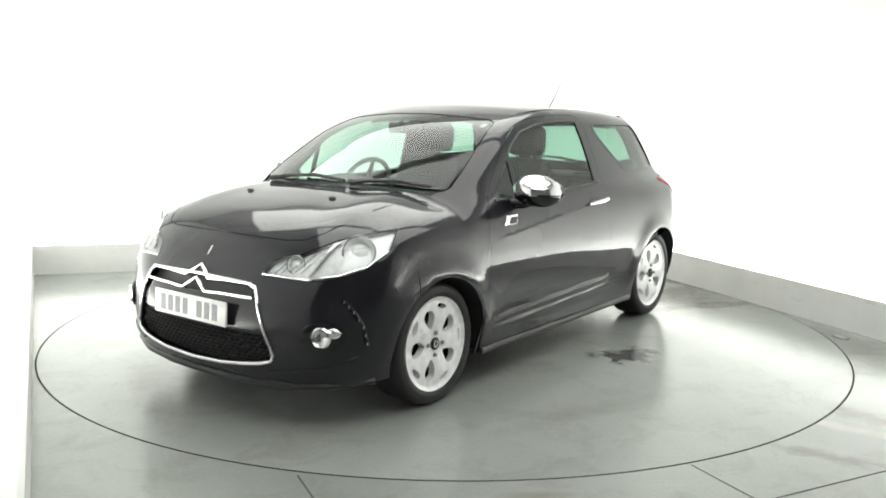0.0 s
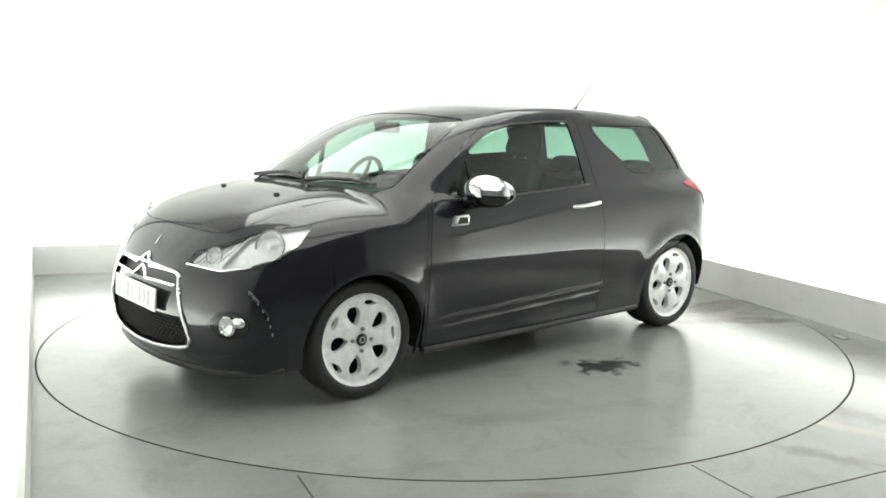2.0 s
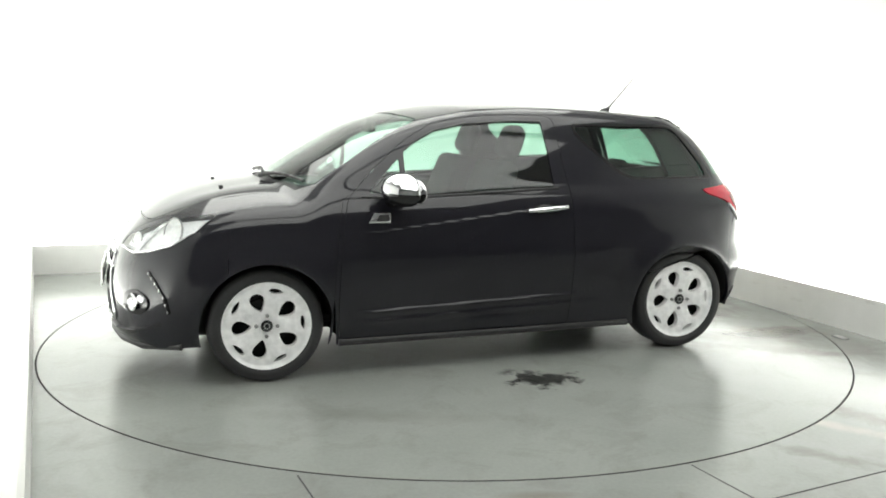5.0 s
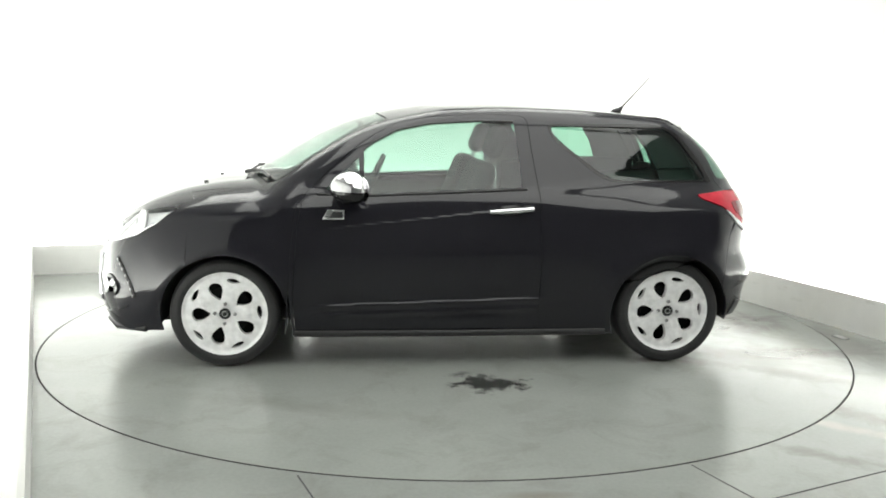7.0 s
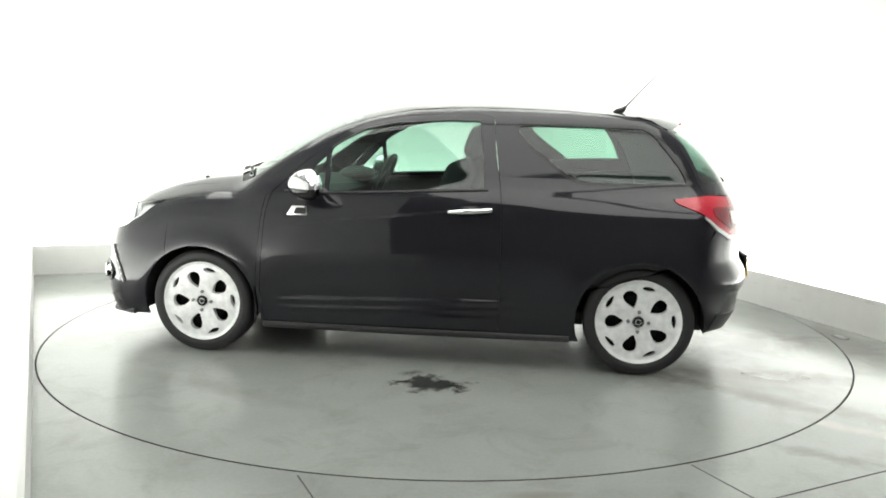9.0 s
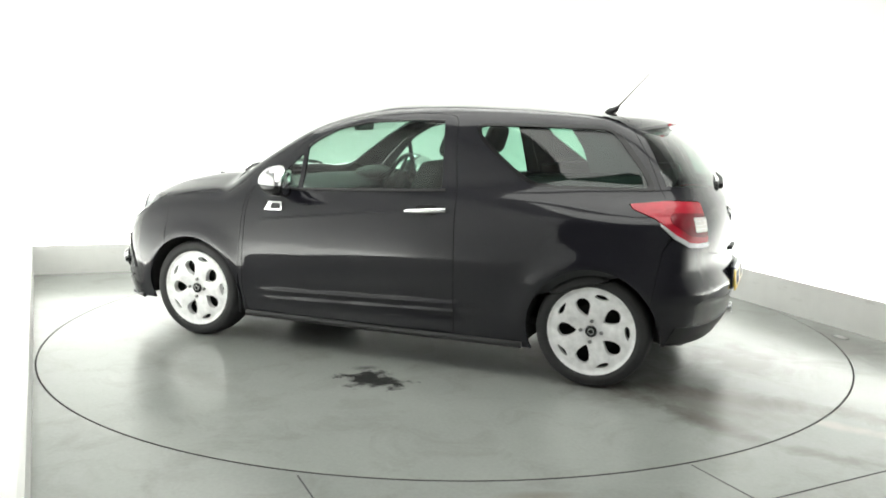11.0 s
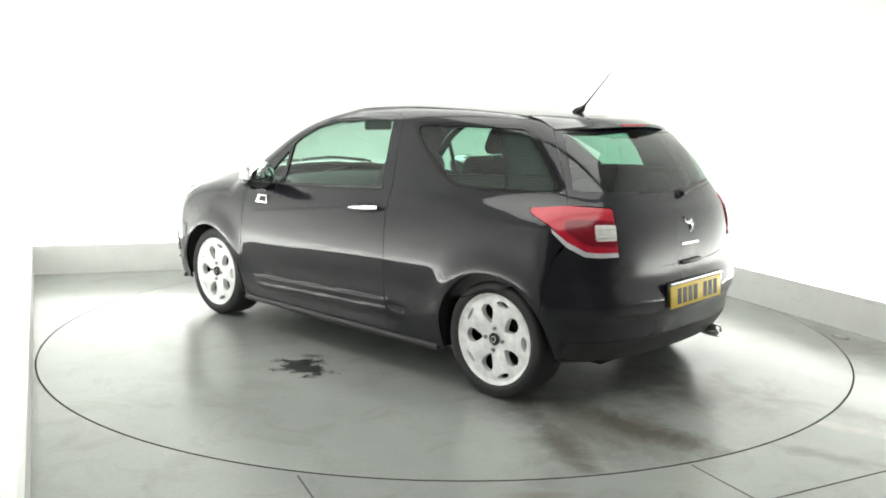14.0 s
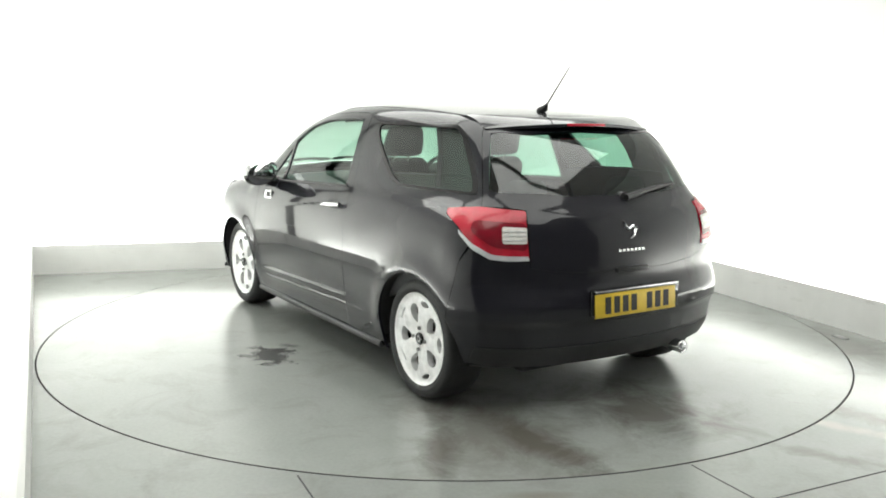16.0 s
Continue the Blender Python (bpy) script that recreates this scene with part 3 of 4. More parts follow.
def build_panels():
    D_SIDE = (0, -1, -0.30)
    door3 = side_pts(rounded(DOOR, 0.03))
    glass3 = side_pts(rounded(DOOR_GLASS, 0.018))
    vent3 = side_pts(rounded(VENT_GLASS, 0.012))
    quarter3 = side_pts(rounded(QUARTER, 0.035))
    screen_side, gutter = top_pts(SCREEN_SIDE), top_pts(GUTTER)
    hood_edge = top_pts(HOOD_EDGE)
    light3 = cast(rounded(HEADLIGHT, 0.03), (-0.6, -0.62, -0.5))
    tail3 = cast(rounded(TAILLIGHT, 0.018), (0.66, -0.75, -0.05))
    wing_seam = side_pts([(-0.430, 0.955), (-0.40, 0.94), (-0.375, 0.80), (-0.352, 0.60), (-0.342, 0.43)])
    # body side with its roof rail, rear quarter and sill
    low = side_pts(arc(AXLE, 0.29, R_ARCH, 150, -21, 30))
    rear_seam = rear_split()
    hatch_side = seam([(-2.585, 0.556, 1.334), (-2.70, 0.635, 1.16), (-2.775, 0.683, 1.008), (-2.80, 0.704, 0.969)], (0.5, -0.8, -0.2))
    tail_low = cast([(-2.636, 0.780, 0.957), (-2.645, 0.784, 0.932), (-2.765, 0.80, 0.886), (-2.84, 0.785, 0.817)], (0.66, -0.75, -0.05))
    sill = side_pts([(-2.115, 0.172), (-1.2, 0.168), (-0.36, 0.172)])
    outline = [*screen_side, *gutter, *hatch_side, *tail_low, *rear_seam, *low, *sill, wing_seam[4], wing_seam[3], wing_seam[2], wing_seam[1], wing_seam[0]]
    arch_f = side_pts(arc(0, 0.29, R_ARCH, 200, 56, 26))
    nose_seam = seam([(0.20, 0.588, 0.95), (0.165, 0.70, 0.91), (0.155, 0.79, 0.85), (0.185, 0.85, 0.70)], (-0.1, -0.8, -0.6))
    wing = [hood_edge[0], screen_side[0], *wing_seam, *arch_f, *nose_seam[::-1], hood_edge[2], hood_edge[1]]
    D_NOSE = (-0.66, -0.55, -0.50)
    arch_n = side_pts(arc(0, 0.29, R_ARCH, 56, -14, 12))
    lip = cast([(0.45, 0.79, 0.20), (0.60, 0.66, 0.185), (0.70, 0.45, 0.18), (0.74, 0.2, 0.18)], (-0.8, -0.6, 0))
    lip = [*lip, *front_pts([(0.0, 0.18)])]
    grille3 = front_pts(GRILLE)
    nose = [*hood_edge[3:][::-1][:], *nose_seam, *arch_n, *lip, *middle_front(0.185, 0.262, 6), *grille3[::-1], *middle_front(0.65, 0.80, 10)]
    for side in (0, 1):
        wing_ob = on_car("front_wing", panel(wing, (-0.15, -0.85, -0.55), mirror=side, gap=0.0002), PAINT)
        side_ob = on_car("body_side", panel(outline, D_SIDE, [door3, quarter3], mirror=side, step=0.03, gap=0.0008), PAINT)
        door = on_car("door", panel(door3, D_SIDE, [glass3, vent3], mirror=side, step=0.0125), PAINT, "black door with slim window frame")
        part("door_glass", panel(glass3, D_SIDE, mirror=side, off=-0.006, gap=-0.004, depth=0.004), GLASS, door, "green-tinted door window")
        part("vent_glass", panel(vent3, D_SIDE, mirror=side, off=-0.006, gap=-0.004, depth=0.004, step=0.03), GLASS, door)
        card = [(-0.45, 0.25), (-0.47, 0.93), (-1.64, 0.965), (-1.69, 0.25)]
        part("door_card", panel(side_pts(rounded(card, 0.04)), D_SIDE, mirror=side, off=-0.075, depth=-0.05), CARD, door, "grey inner door panel")
        part("quarter_glass", panel(quarter3, D_SIDE, mirror=side, off=-0.005, gap=-0.004, depth=0.004), GLASS_REAR, side_ob, "dark green-tinted quarter window")
        surround = side_pts(rounded([(-1.766, 1.338), (-1.783, 1.270), (-1.836, 1.221), (-1.951, 1.129), (-2.06, 1.047), (-2.13, 1.022), (-2.22, 1.018), (-2.45, 1.018), (-2.735, 1.018), (-2.68, 1.12), (-2.54, 1.29), (-2.45, 1.336)], 0.03))
        part("window_surround", panel(surround, D_SIDE, [quarter3], mirror=side, off=0.0012, gap=0.0, depth=0.003, step=0.03), GLOSSBLACK, side_ob, "gloss black surround of the quarter window")
        part("inner_trim", panel(side_pts([(-1.74, 0.3), (-1.74, 1.06), (-1.95, 1.09), (-2.3, 1.105), (-2.68, 1.11), (-2.68, 0.6)]), D_SIDE, mirror=side, off=-0.06, depth=-0.03), DASH, side_ob)
        part("pillar_trim", panel(side_pts([(-2.27, 1.335), (-2.35, 1.22), (-2.42, 1.04), (-2.70, 1.02), (-2.62, 1.18), (-2.53, 1.33)]), D_SIDE, mirror=side, off=-0.045, depth=-0.03), DASH, side_ob)
        rubber = tube([tuple(p) for p in side_pts([(x, z) for x, z in [(-0.50, 0.950), (-0.75, 0.944), (-1.1, 0.957), (-1.4, 0.970), (-1.64, 0.982)]]) + np.array([0, 0.001, 0])], 0.007, 6)
        part("window_seal", flip_y(rubber) if side else rubber, TRIM, door)
        rail = tube([tuple(p) for p in side_pts(DOOR_GLASS[1:7])], 0.006, 6)
        part("window_seal", flip_y(rail) if side else rail, TRIM, door)
        skirt = tube([tuple(p + np.array([0, 0.004, 0])) for p in seam([(-2.10, 0.83, 0.186), (-1.2, 0.83, 0.182), (-0.37, 0.83, 0.186)], (0, -1, 0), 0.1)], 0.014, 8, flat=1.3)
        part("side_skirt", flip_y(skirt) if side else skirt, TRIM, side_ob, "black side skirt")
        lipseam = tube([tuple(p) for p in seam([(0.70, 0.436, 0.262), (0.605, 0.606, 0.285), (0.53, 0.69, 0.310), (0.464, 0.74, 0.341)], (-0.7, -0.7, 0), 0.03)], 0.007, 6)
        on_car("bumper_edge", flip_y(lipseam) if side else lipseam, PAINT)
        build_headlight(light3, side)
        build_taillight(tail3, side)
        build_handle(door, side)
        build_mirror(door, side)
    on_car("hood", panel([*hood_edge, *top_pts([(-0.045, 0.0), (-0.070, 0.3), (-0.145, 0.5)])], (-0.25, 0, -1), mirror=2, gap=0.004), PAINT, "black bonnet with two washer jets")
    on_car("front_bumper", panel(nose, D_NOSE, [light3], mirror=2, gap=0.0002), PAINT)
    on_car("cowl", panel(top_pts([(-0.03, 0.0), (-0.055, 0.3), (-0.130, 0.49), (-0.185, 0.605), (-0.28, 0.668), (-0.20, 0.56), (-0.115, 0.3), (-0.085, 0.0)]), (0, 0, -1), mirror=2, off=-0.012, step=0.03), TRIM, "black plastic scuttle under the windscreen")
    screen = top_pts([(-0.085, 0.0), (-0.115, 0.3), (-0.20, 0.56), (-0.28, 0.66), *SCREEN_SIDE[1:], (-0.875, 0.50), (-0.835, 0.3), (-0.815, 0.0)])
    on_car("windscreen", panel(screen, (-0.55, 0, -0.85), mirror=2, off=-0.003, gap=0.003, depth=0.005), GLASS_SCREEN, "green-tinted windscreen")
    roof = top_pts([(-0.818, 0.0), (-0.838, 0.3), (-0.878, 0.50), (-0.86, 0.545), *GUTTER, (-2.585, 0.515), (-2.63, 0.3), (-2.645, 0.0)])
    on_car("roof", panel(roof, (0, 0, -1), mirror=2, gap=0.0015), PAINT)
    on_car("headliner", panel(top_pts([(-0.9, 0), (-0.95, 0.48), (-1.5, 0.5), (-2.45, 0.46), (-2.5, 0)]), (0, 0, -1), mirror=2, off=-0.05, step=0.1), LINER, "pale grey roof lining")
    build_rear(hatch_side, tail3)
    return low


def build_headlight(light3, side):
    D = (-0.6, -0.62, -0.5)
    body = on_car("headlight", panel(light3, D, mirror=side, off=-0.024, gap=0.004, depth=-0.022, step=0.03), REFLECTOR, "clear headlight with two silver reflectors")
    part("lens", panel(light3, D, mirror=side, off=0.0, gap=0.0022, depth=0.006, step=0.03), CLEAR, body)
    rim = tube([tuple(p) for p in cast(light3, D, 0.0)], 0.0016, 6, closed=True)
    part("rim", flip_y(rim) if side else rim, GLOSSBLACK, body)
    lip = tube([tuple(p) for p in seam([(0.700, 0.392, 0.690), (0.655, 0.53, 0.676), (0.626, 0.600, 0.669), (0.548, 0.712, 0.691), (0.451, 0.785, 0.725), (0.345, 0.812, 0.785)], D, 0.02)], 0.0045, 6)
    part("lower_edge", flip_y(lip) if side else lip, CHROME, body, "bright lower edge")
    aim = Vector((0.80, 0.50, 0.25)).to_track_quat("X", "Z").to_matrix().to_4x4()
    for c, r in (((0.405, 0.690, 0.765), 0.072), ((0.590, 0.480, 0.715), 0.040)):
        q = cast([c], D, -0.022)[0]
        bowl = lathe([(r, 0.006), (r * 0.93, 0.010), (r * 0.86, 0.0), (r * 0.62, -0.022), (r * 0.58, -0.014), (r * 0.45, 0.0), (r * 0.25, 0.008), (0.002, 0.011)], 28, "x")
        ring = lathe([(r * 1.02, 0.002), (r * 1.06, 0.010), (r * 1.0, 0.013), (r * 0.95, 0.009)], 32, "x")
        for name, bm, mat in (("reflector", bowl, REFLECTOR), ("bezel", ring, STEEL)):
            bm.transform(Matrix.Translation(q) @ aim)
            part(name, flip_y(bm) if side else bm, mat, body)
    for k in range(5):  # fluted floor of the indicator chamber
        u = k / 4
        fl = tube([tuple(p) for p in seam([(0.665 - 0.07 * u, 0.43 + 0.10 * u, 0.690 - 0.004 * u), (0.615 - 0.12 * u, 0.46 + 0.12 * u, 0.735 + 0.035 * u)], D, 0.03) + np.array([-0.014, -0.014, -0.012])], 0.0035, 6)
        part("flute", flip_y(fl) if side else fl, SATIN, body)
    bar = tube([tuple(p) for p in cast([(0.60, 0.575, 0.672), (0.545, 0.585, 0.72), (0.47, 0.598, 0.79), (0.40, 0.64, 0.835)], D, -0.012)], 0.010, 6)
    part("divider", flip_y(bar) if side else bar, SATIN, body)


def build_taillight(tail3, side):
    D = (0.66, -0.75, -0.05)
    body = on_car("tail_light", panel(tail3, D, mirror=side, off=0.004, gap=0.0015, depth=0.03, step=0.03), RED, "red tail light with a white reversing lamp")
    part("lamp_housing", panel(tail3, D, mirror=side, off=-0.016, gap=-0.012, depth=0.02, step=0.04), UNDER, body)
    dark = cast(rounded([(-2.80, 0.73, 0.918), (-2.952, 0.553, 0.908), (-2.972, 0.557, 0.785), (-2.90, 0.70, 0.806), (-2.82, 0.77, 0.872)], 0.03), D)
    part("lower_lamp", panel(dark, D, mirror=side, off=0.0065, gap=0.001, depth=0.006, step=0.03), REDDARK, body)
    white = cast(rounded([(-2.893, 0.640, 0.892), (-2.956, 0.556, 0.888), (-2.966, 0.558, 0.818), (-2.913, 0.650, 0.820)], 0.012), D)
    part("reversing_lamp", panel(white, D, mirror=side, off=0.009, gap=0.0, depth=0.006, step=0.02), LENSWHITE, body, "white reversing lamp")
    for z in (0.836, 0.855, 0.874):
        ln = tube([tuple(p) for p in seam([(-2.905, 0.645, z), (-2.962, 0.560, z)], D, 0.02) + np.array([-0.008, 0.007, 0])], 0.0022, 5)
        part("lamp_rib", flip_y(ln) if side else ln, SATIN, body)
    strip = cast([(-2.775, 0.80, 0.874), (-2.85, 0.775, 0.818), (-2.91, 0.715, 0.774), (-2.945, 0.65, 0.766), (-2.982, 0.565, 0.764), (-2.987, 0.562, 0.744), (-2.945, 0.65, 0.744), (-2.91, 0.722, 0.752), (-2.85, 0.782, 0.796), (-2.785, 0.803, 0.856)], D)
    part("chrome_edge", panel(strip, D, mirror=side, off=0.008, gap=0.0, depth=0.008, step=0.02), LAMPEDGE, body, "silver lower edge of the lamp")


def build_handle(door, side):
    pts = [(-1.432, 0.862), (-1.50, 0.868), (-1.58, 0.873), (-1.668, 0.879)]
    base = side_pts(pts)
    bar = tube([tuple(p + np.array([0, o, 0])) for p, o in zip(base, (0.012, 0.028, 0.032, 0.020))], [0.010, 0.0135, 0.0145, 0.0125], 10)
    dish = panel(side_pts(rounded([(-1.47, 0.845), (-1.48, 0.895), (-1.58, 0.905), (-1.62, 0.892), (-1.62, 0.852), (-1.55, 0.838)], 0.03)), (0, -1, 0), mirror=side, off=0.0015, depth=0.002, step=0.02)
    part("handle_recess", dish, GLOSSBLACK, door)
    part("handle", flip_y(bar) if side else bar, CHROME, door, "chrome door handle")


def ellipsoid(c, r, squash=None, n=20):
    bm = bmesh.new()
    bmesh.ops.create_uvsphere(bm, u_segments=n * 2, v_segments=n, radius=1)
    for v in bm.verts:
        if squash:
            v.co = squash(v.co.copy())
        v.co = Vector((v.co.x * r[0] + c[0], v.co.y * r[1] + c[1], v.co.z * r[2] + c[2]))
    return bm


def build_mirror(door, side):
    """A door mirror: chrome cap above, black shell below, on a short foot."""
    def shape(p):
        # blunt at the back, pointed at the front, flatter below
        p.x = p.x * (0.55 if p.x < 0 else 1.0)
        p.y = p.y * (1 - 0.18 * max(0, p.x))
        p.z = p.z * (0.75 if p.z < 0 else 1.0) - 0.10 * p.y
        return p
    turn = pose(0, 0, 0, 0, 0, 18)
    cap = ellipsoid((0, 0, 0), (0.122, 0.132, 0.094), shape)
    low = [v for v in cap.verts if v.co.z < -0.016 + 0.04 * v.co.y]
    bmesh.ops.delete(cap, geom=low, context="VERTS")
    shell = ellipsoid((0, 0, -0.004), (0.118, 0.128, 0.098), shape)
    back = [v for v in shell.verts if v.co.x < -0.045]
    for v in back:
        v.co.x = -0.045 - (v.co.x + 0.045) * 0.15
    place = Matrix.Translation((-0.690, 0.935, 0.990)) @ turn
    for bm in (cap, shell):
        bm.transform(place)
    foot = tube([(-0.655, 0.805, 0.925), (-0.665, 0.875, 0.930), (-0.675, 0.91, 0.945)], [0.034, 0.028, 0.030], 12)
    plate = prism([(-0.525, 0.818), (-0.555, 0.872), (-0.645, 0.872), (-0.645, 0.818)], 0.014, "xz", 0.0, 0.003)
    yb = float(side_pts([(-0.59, 0.845)])[0][1])
    plate.transform(Matrix.Translation((0, yb - 0.006, 0)))
    mark = prism([(-0.566, 0.828), (-0.584, 0.862), (-0.636, 0.862), (-0.636, 0.828)], 0.004, "xz", yb + 0.0075)
    pane = ellipsoid((0, 0, 0), (0.004, 0.108, 0.066))
    pane.transform(Matrix.Translation((-0.742, 0.953, 0.988)) @ turn)
    f = flip_y if side else (lambda b: b)
    m = part("mirror", f(shell), GLOSSBLACK, door, "door mirror with a chrome cap")
    part("mirror_cap", f(cap), CHROME, door, "chrome mirror cap")
    part("mirror_foot", f(foot), GLOSSBLACK, door)
    part("mirror_pane", f(pane), CHROME, door)
    part("chrome_badge", f(plate), CHROME, door, "chrome emblem plate under the mirror")
    part("badge_field", f(mark), DASH, door)


def bars(chars, width, height, gap, material, parent, at):
    """Plain upright bars where the registration stands."""
    x = -(len(chars) * width + (len(chars) - 1) * gap) / 2
    for i, c in enumerate(chars):
        if c == " ":
            x += width * 0.75 + gap
            continue
        part("bar", box((0, x + width / 2, 0), (0.0025, width, height), 0.0006, seg=1), material, parent, "", at)
        x += width + gap


def build_nose():
    # grille: chrome surround, black field, honeycomb, two chrome bars with a chevron
    half = rounded([*GRILLE, *[(-y, z) for y, z in GRILLE[::-1][1:-1]]], 0.02)
    ring3 = cast([(0.5, y, z) for y, z in half], (-1, 0, 0), 0.004)
    ring3[:, 0] = np.maximum(ring3[:, 0], 0)
    grille = on_car("grille", panel(cast([(0.5, y, z) for y, z in half], (-1, 0, 0)), (-1, 0, 0), off=-0.035, gap=-0.004, depth=-0.034), TRIM, "black front grille framed in chrome")
    part("grille_surround", tube([tuple(p) for p in ring3], 0.0085, 8, closed=True), CHROME, grille, "chrome grille surround")
    inner = shrink(dense(half, 0.05), 0.012)
    bm = bmesh.new()
    s = 0.0175
    cells = []
    for row in range(12):
        for c in range(-32, 33):
            cells.append((c * s * 1.9 + (row % 2) * s * 0.95, 0.278 + row * s * 0.98))
    cells = np.array(cells)
    cells = cells[inside(inner, cells) & (cells[:, 1] < 0.432)]
    at = cast([(0.5, y, z) for y, z in cells], (-1, 0, 0), -0.018)
    for x, y, z in at:
        o = [bm.verts.new((x, y + s * 1.02 * math.cos(radians(a)), z + s * 0.56 * math.sin(radians(a)))) for a in range(0, 360, 60)]
        i = [bm.verts.new((x + 0.004, y + s * 0.72 * math.cos(radians(a)), z + s * 0.38 * math.sin(radians(a)))) for a in range(0, 360, 60)]
        b = [bm.verts.new((x - 0.012, y + s * 0.66 * math.cos(radians(a)), z + s * 0.34 * math.sin(radians(a)))) for a in range(0, 360, 60)]
        for k in range(6):
            j = (k + 1) % 6
            bm.faces.new((o[k], o[j], i[j], i[k]))
            bm.faces.new((i[k], i[j], b[j], b[k]))
    tagged(part("honeycomb", bm, TRIM, grille, "black honeycomb mesh", smooth=False), kind="stuff")
    field = [(-0.385, 0.575), (0.385, 0.575), (0.43, 0.47), (0.445, 0.438), (-0.445, 0.438), (-0.43, 0.47)]
    part("grille_field", panel(cast([(0.5, y, z) for y, z in field], (-1, 0, 0)), (-1, 0, 0), off=-0.008, depth=0.02), GLOSSBLACK, grille)
    for z0, name in ((0.636, "upper_bar"), (0.580, "lower_bar")):
        w = 0.355 if name == "upper_bar" else 0.375
        line = [(-w, z0), (-0.20, z0), (-0.082, z0 - 0.006), (0, z0 + 0.046), (0.082, z0 - 0.006), (0.20, z0), (w, z0)]
        line = np.concatenate([np.linspace(a, b, 6)[:-1] for a, b in zip(line, line[1:])] + [np.array([line[-1]])])
        pts = cast([(0.5, y, z) for y, z in line], (-1, 0, 0), 0.006)
        part(name, tube([tuple(p) for p in pts], 0.0095, 8, flat=0.8), CHROME, grille, "chrome bar with a chevron")
    # number plate
    plate = on_car("front_plate", box((0, 0, 0), (0.012, 0.52, 0.111), 0.004), PLATEWHITE, "white front number plate with plain bars")
    plate.matrix_basis = OFF @ pose(0.800, 0.008, 0.498, 0, -3, 0)
    bars("xxxx xxx", 0.036, 0.075, 0.019, INKGREY, plate, Matrix.Translation((0.0065, 0, 0)))
    for side in (0, 1):
        f = flip_y if side else (lambda b: b)
        q = cast([(0.60, 0.665, 0.436)], (-0.8, -0.6, 0))[0]
        n = Vector((0.90, 0.42, 0.02)).to_track_quat("X", "Z").to_matrix().to_4x4()
        pocket = capped_lathe([(0.064, -0.02), (0.064, 0.002), (0.058, 0.004)], 24, "x")
        pocket.transform(Matrix.Translation(q) @ Vector((0.8, 0.6, 0)).to_track_quat("X", "Z").to_matrix().to_4x4() @ Matrix.Diagonal((1, 1.5, 1, 1)))
        fog = on_car("fog_lamp", f(pocket), GLOSSBLACK, "round fog lamp in a black pocket")
        ring = lathe([(0.040, 0.0), (0.046, 0.012), (0.040, 0.018), (0.034, 0.010), (0.020, 0.002), (0.002, 0.0)], 28, "x")
        ring.transform(Matrix.Translation(q + np.array([0.004, 0.002, 0])) @ n)
        part("reflector", f(ring), CHROME, fog)
        lens = capped_lathe([(0.034, 0.010), (0.030, 0.016), (0.018, 0.020), (0.002, 0.021)], 24, "x")
        lens.transform(Matrix.Translation(q + np.array([0.004, 0.002, 0])) @ n)
        part("lens", f(lens), CLEAR, fog)
        horn = ellipsoid((0, 0, 0), (0.018, 0.040, 0.026))
        horn.transform(Matrix.Translation(cast([(0.575, 0.700, 0.452)], (-0.8, -0.6, 0))[0]) @ n)
        part("chrome_wing", f(horn), CHROME, fog)
        # upright row of running lights
        pod = cast([(0.53, 0.70, 0.595), (0.50, 0.735, 0.545), (0.465, 0.765, 0.47), (0.45, 0.775, 0.39)], (-0.6, -0.8, 0), -0.001)
        strip = on_car("running_light", f(tube([tuple(p) for p in np.concatenate([np.linspace(a, b, 5) for a, b in zip(pod, pod[1:])])], 0.011, 8)), GLOSSBLACK, "upright strip of small running lights")
        for u in np.linspace(0.04, 0.96, 7):
            k = min(2, int(u * 3))
            p = pod[k] + (pod[k + 1] - pod[k]) * (u * 3 - k)
            led = box((0, 0, 0), (0.006, 0.006, 0.014), 0.0015)
            led.transform(Matrix.Translation(p + np.array([0.006, 0.0075, 0])) @ Vector((0.6, 0.8, 0)).to_track_quat("X", "Z").to_matrix().to_4x4())
            part("led", f(led), STEEL, strip)
        jet = box((0, 0, 0), (0.022, 0.03, 0.012), 0.004)
        jet.transform(Matrix.Translation(top_pts([(0.17, 0.30)])[0] + np.array([0, 0, 0.004])))
        on_car("washer_jet", f(jet), TRIM)
    emblem = box((0, 0, 0), (0.05, 0.010, 0.006), 0.002)
    q = cast([(0.5, 0, 0.745)], (-1, 0, 0))[0]
    emblem.transform(Matrix.Translation(q) @ pose(0, 0, 0, 0, 52, 0))
    on_car("nose_emblem", emblem, CHROME, "slim chrome emblem on the nose")
    # lower lip
    lip = cast([(0.42, 0.80, 0.215), (0.60, 0.68, 0.205), (0.70, 0.46, 0.20), (0.745, 0.2, 0.20), (0.75, 0, 0.20)], (-0.8, -0.6, 0), 0.002)
    lip = [tuple(p) for p in lip] + [(p[0], -p[1], p[2]) for p in lip[::-1][1:]]
    on_car("front_lip", tube(lip, 0.016, 8), TRIM, "black plastic lower lip")


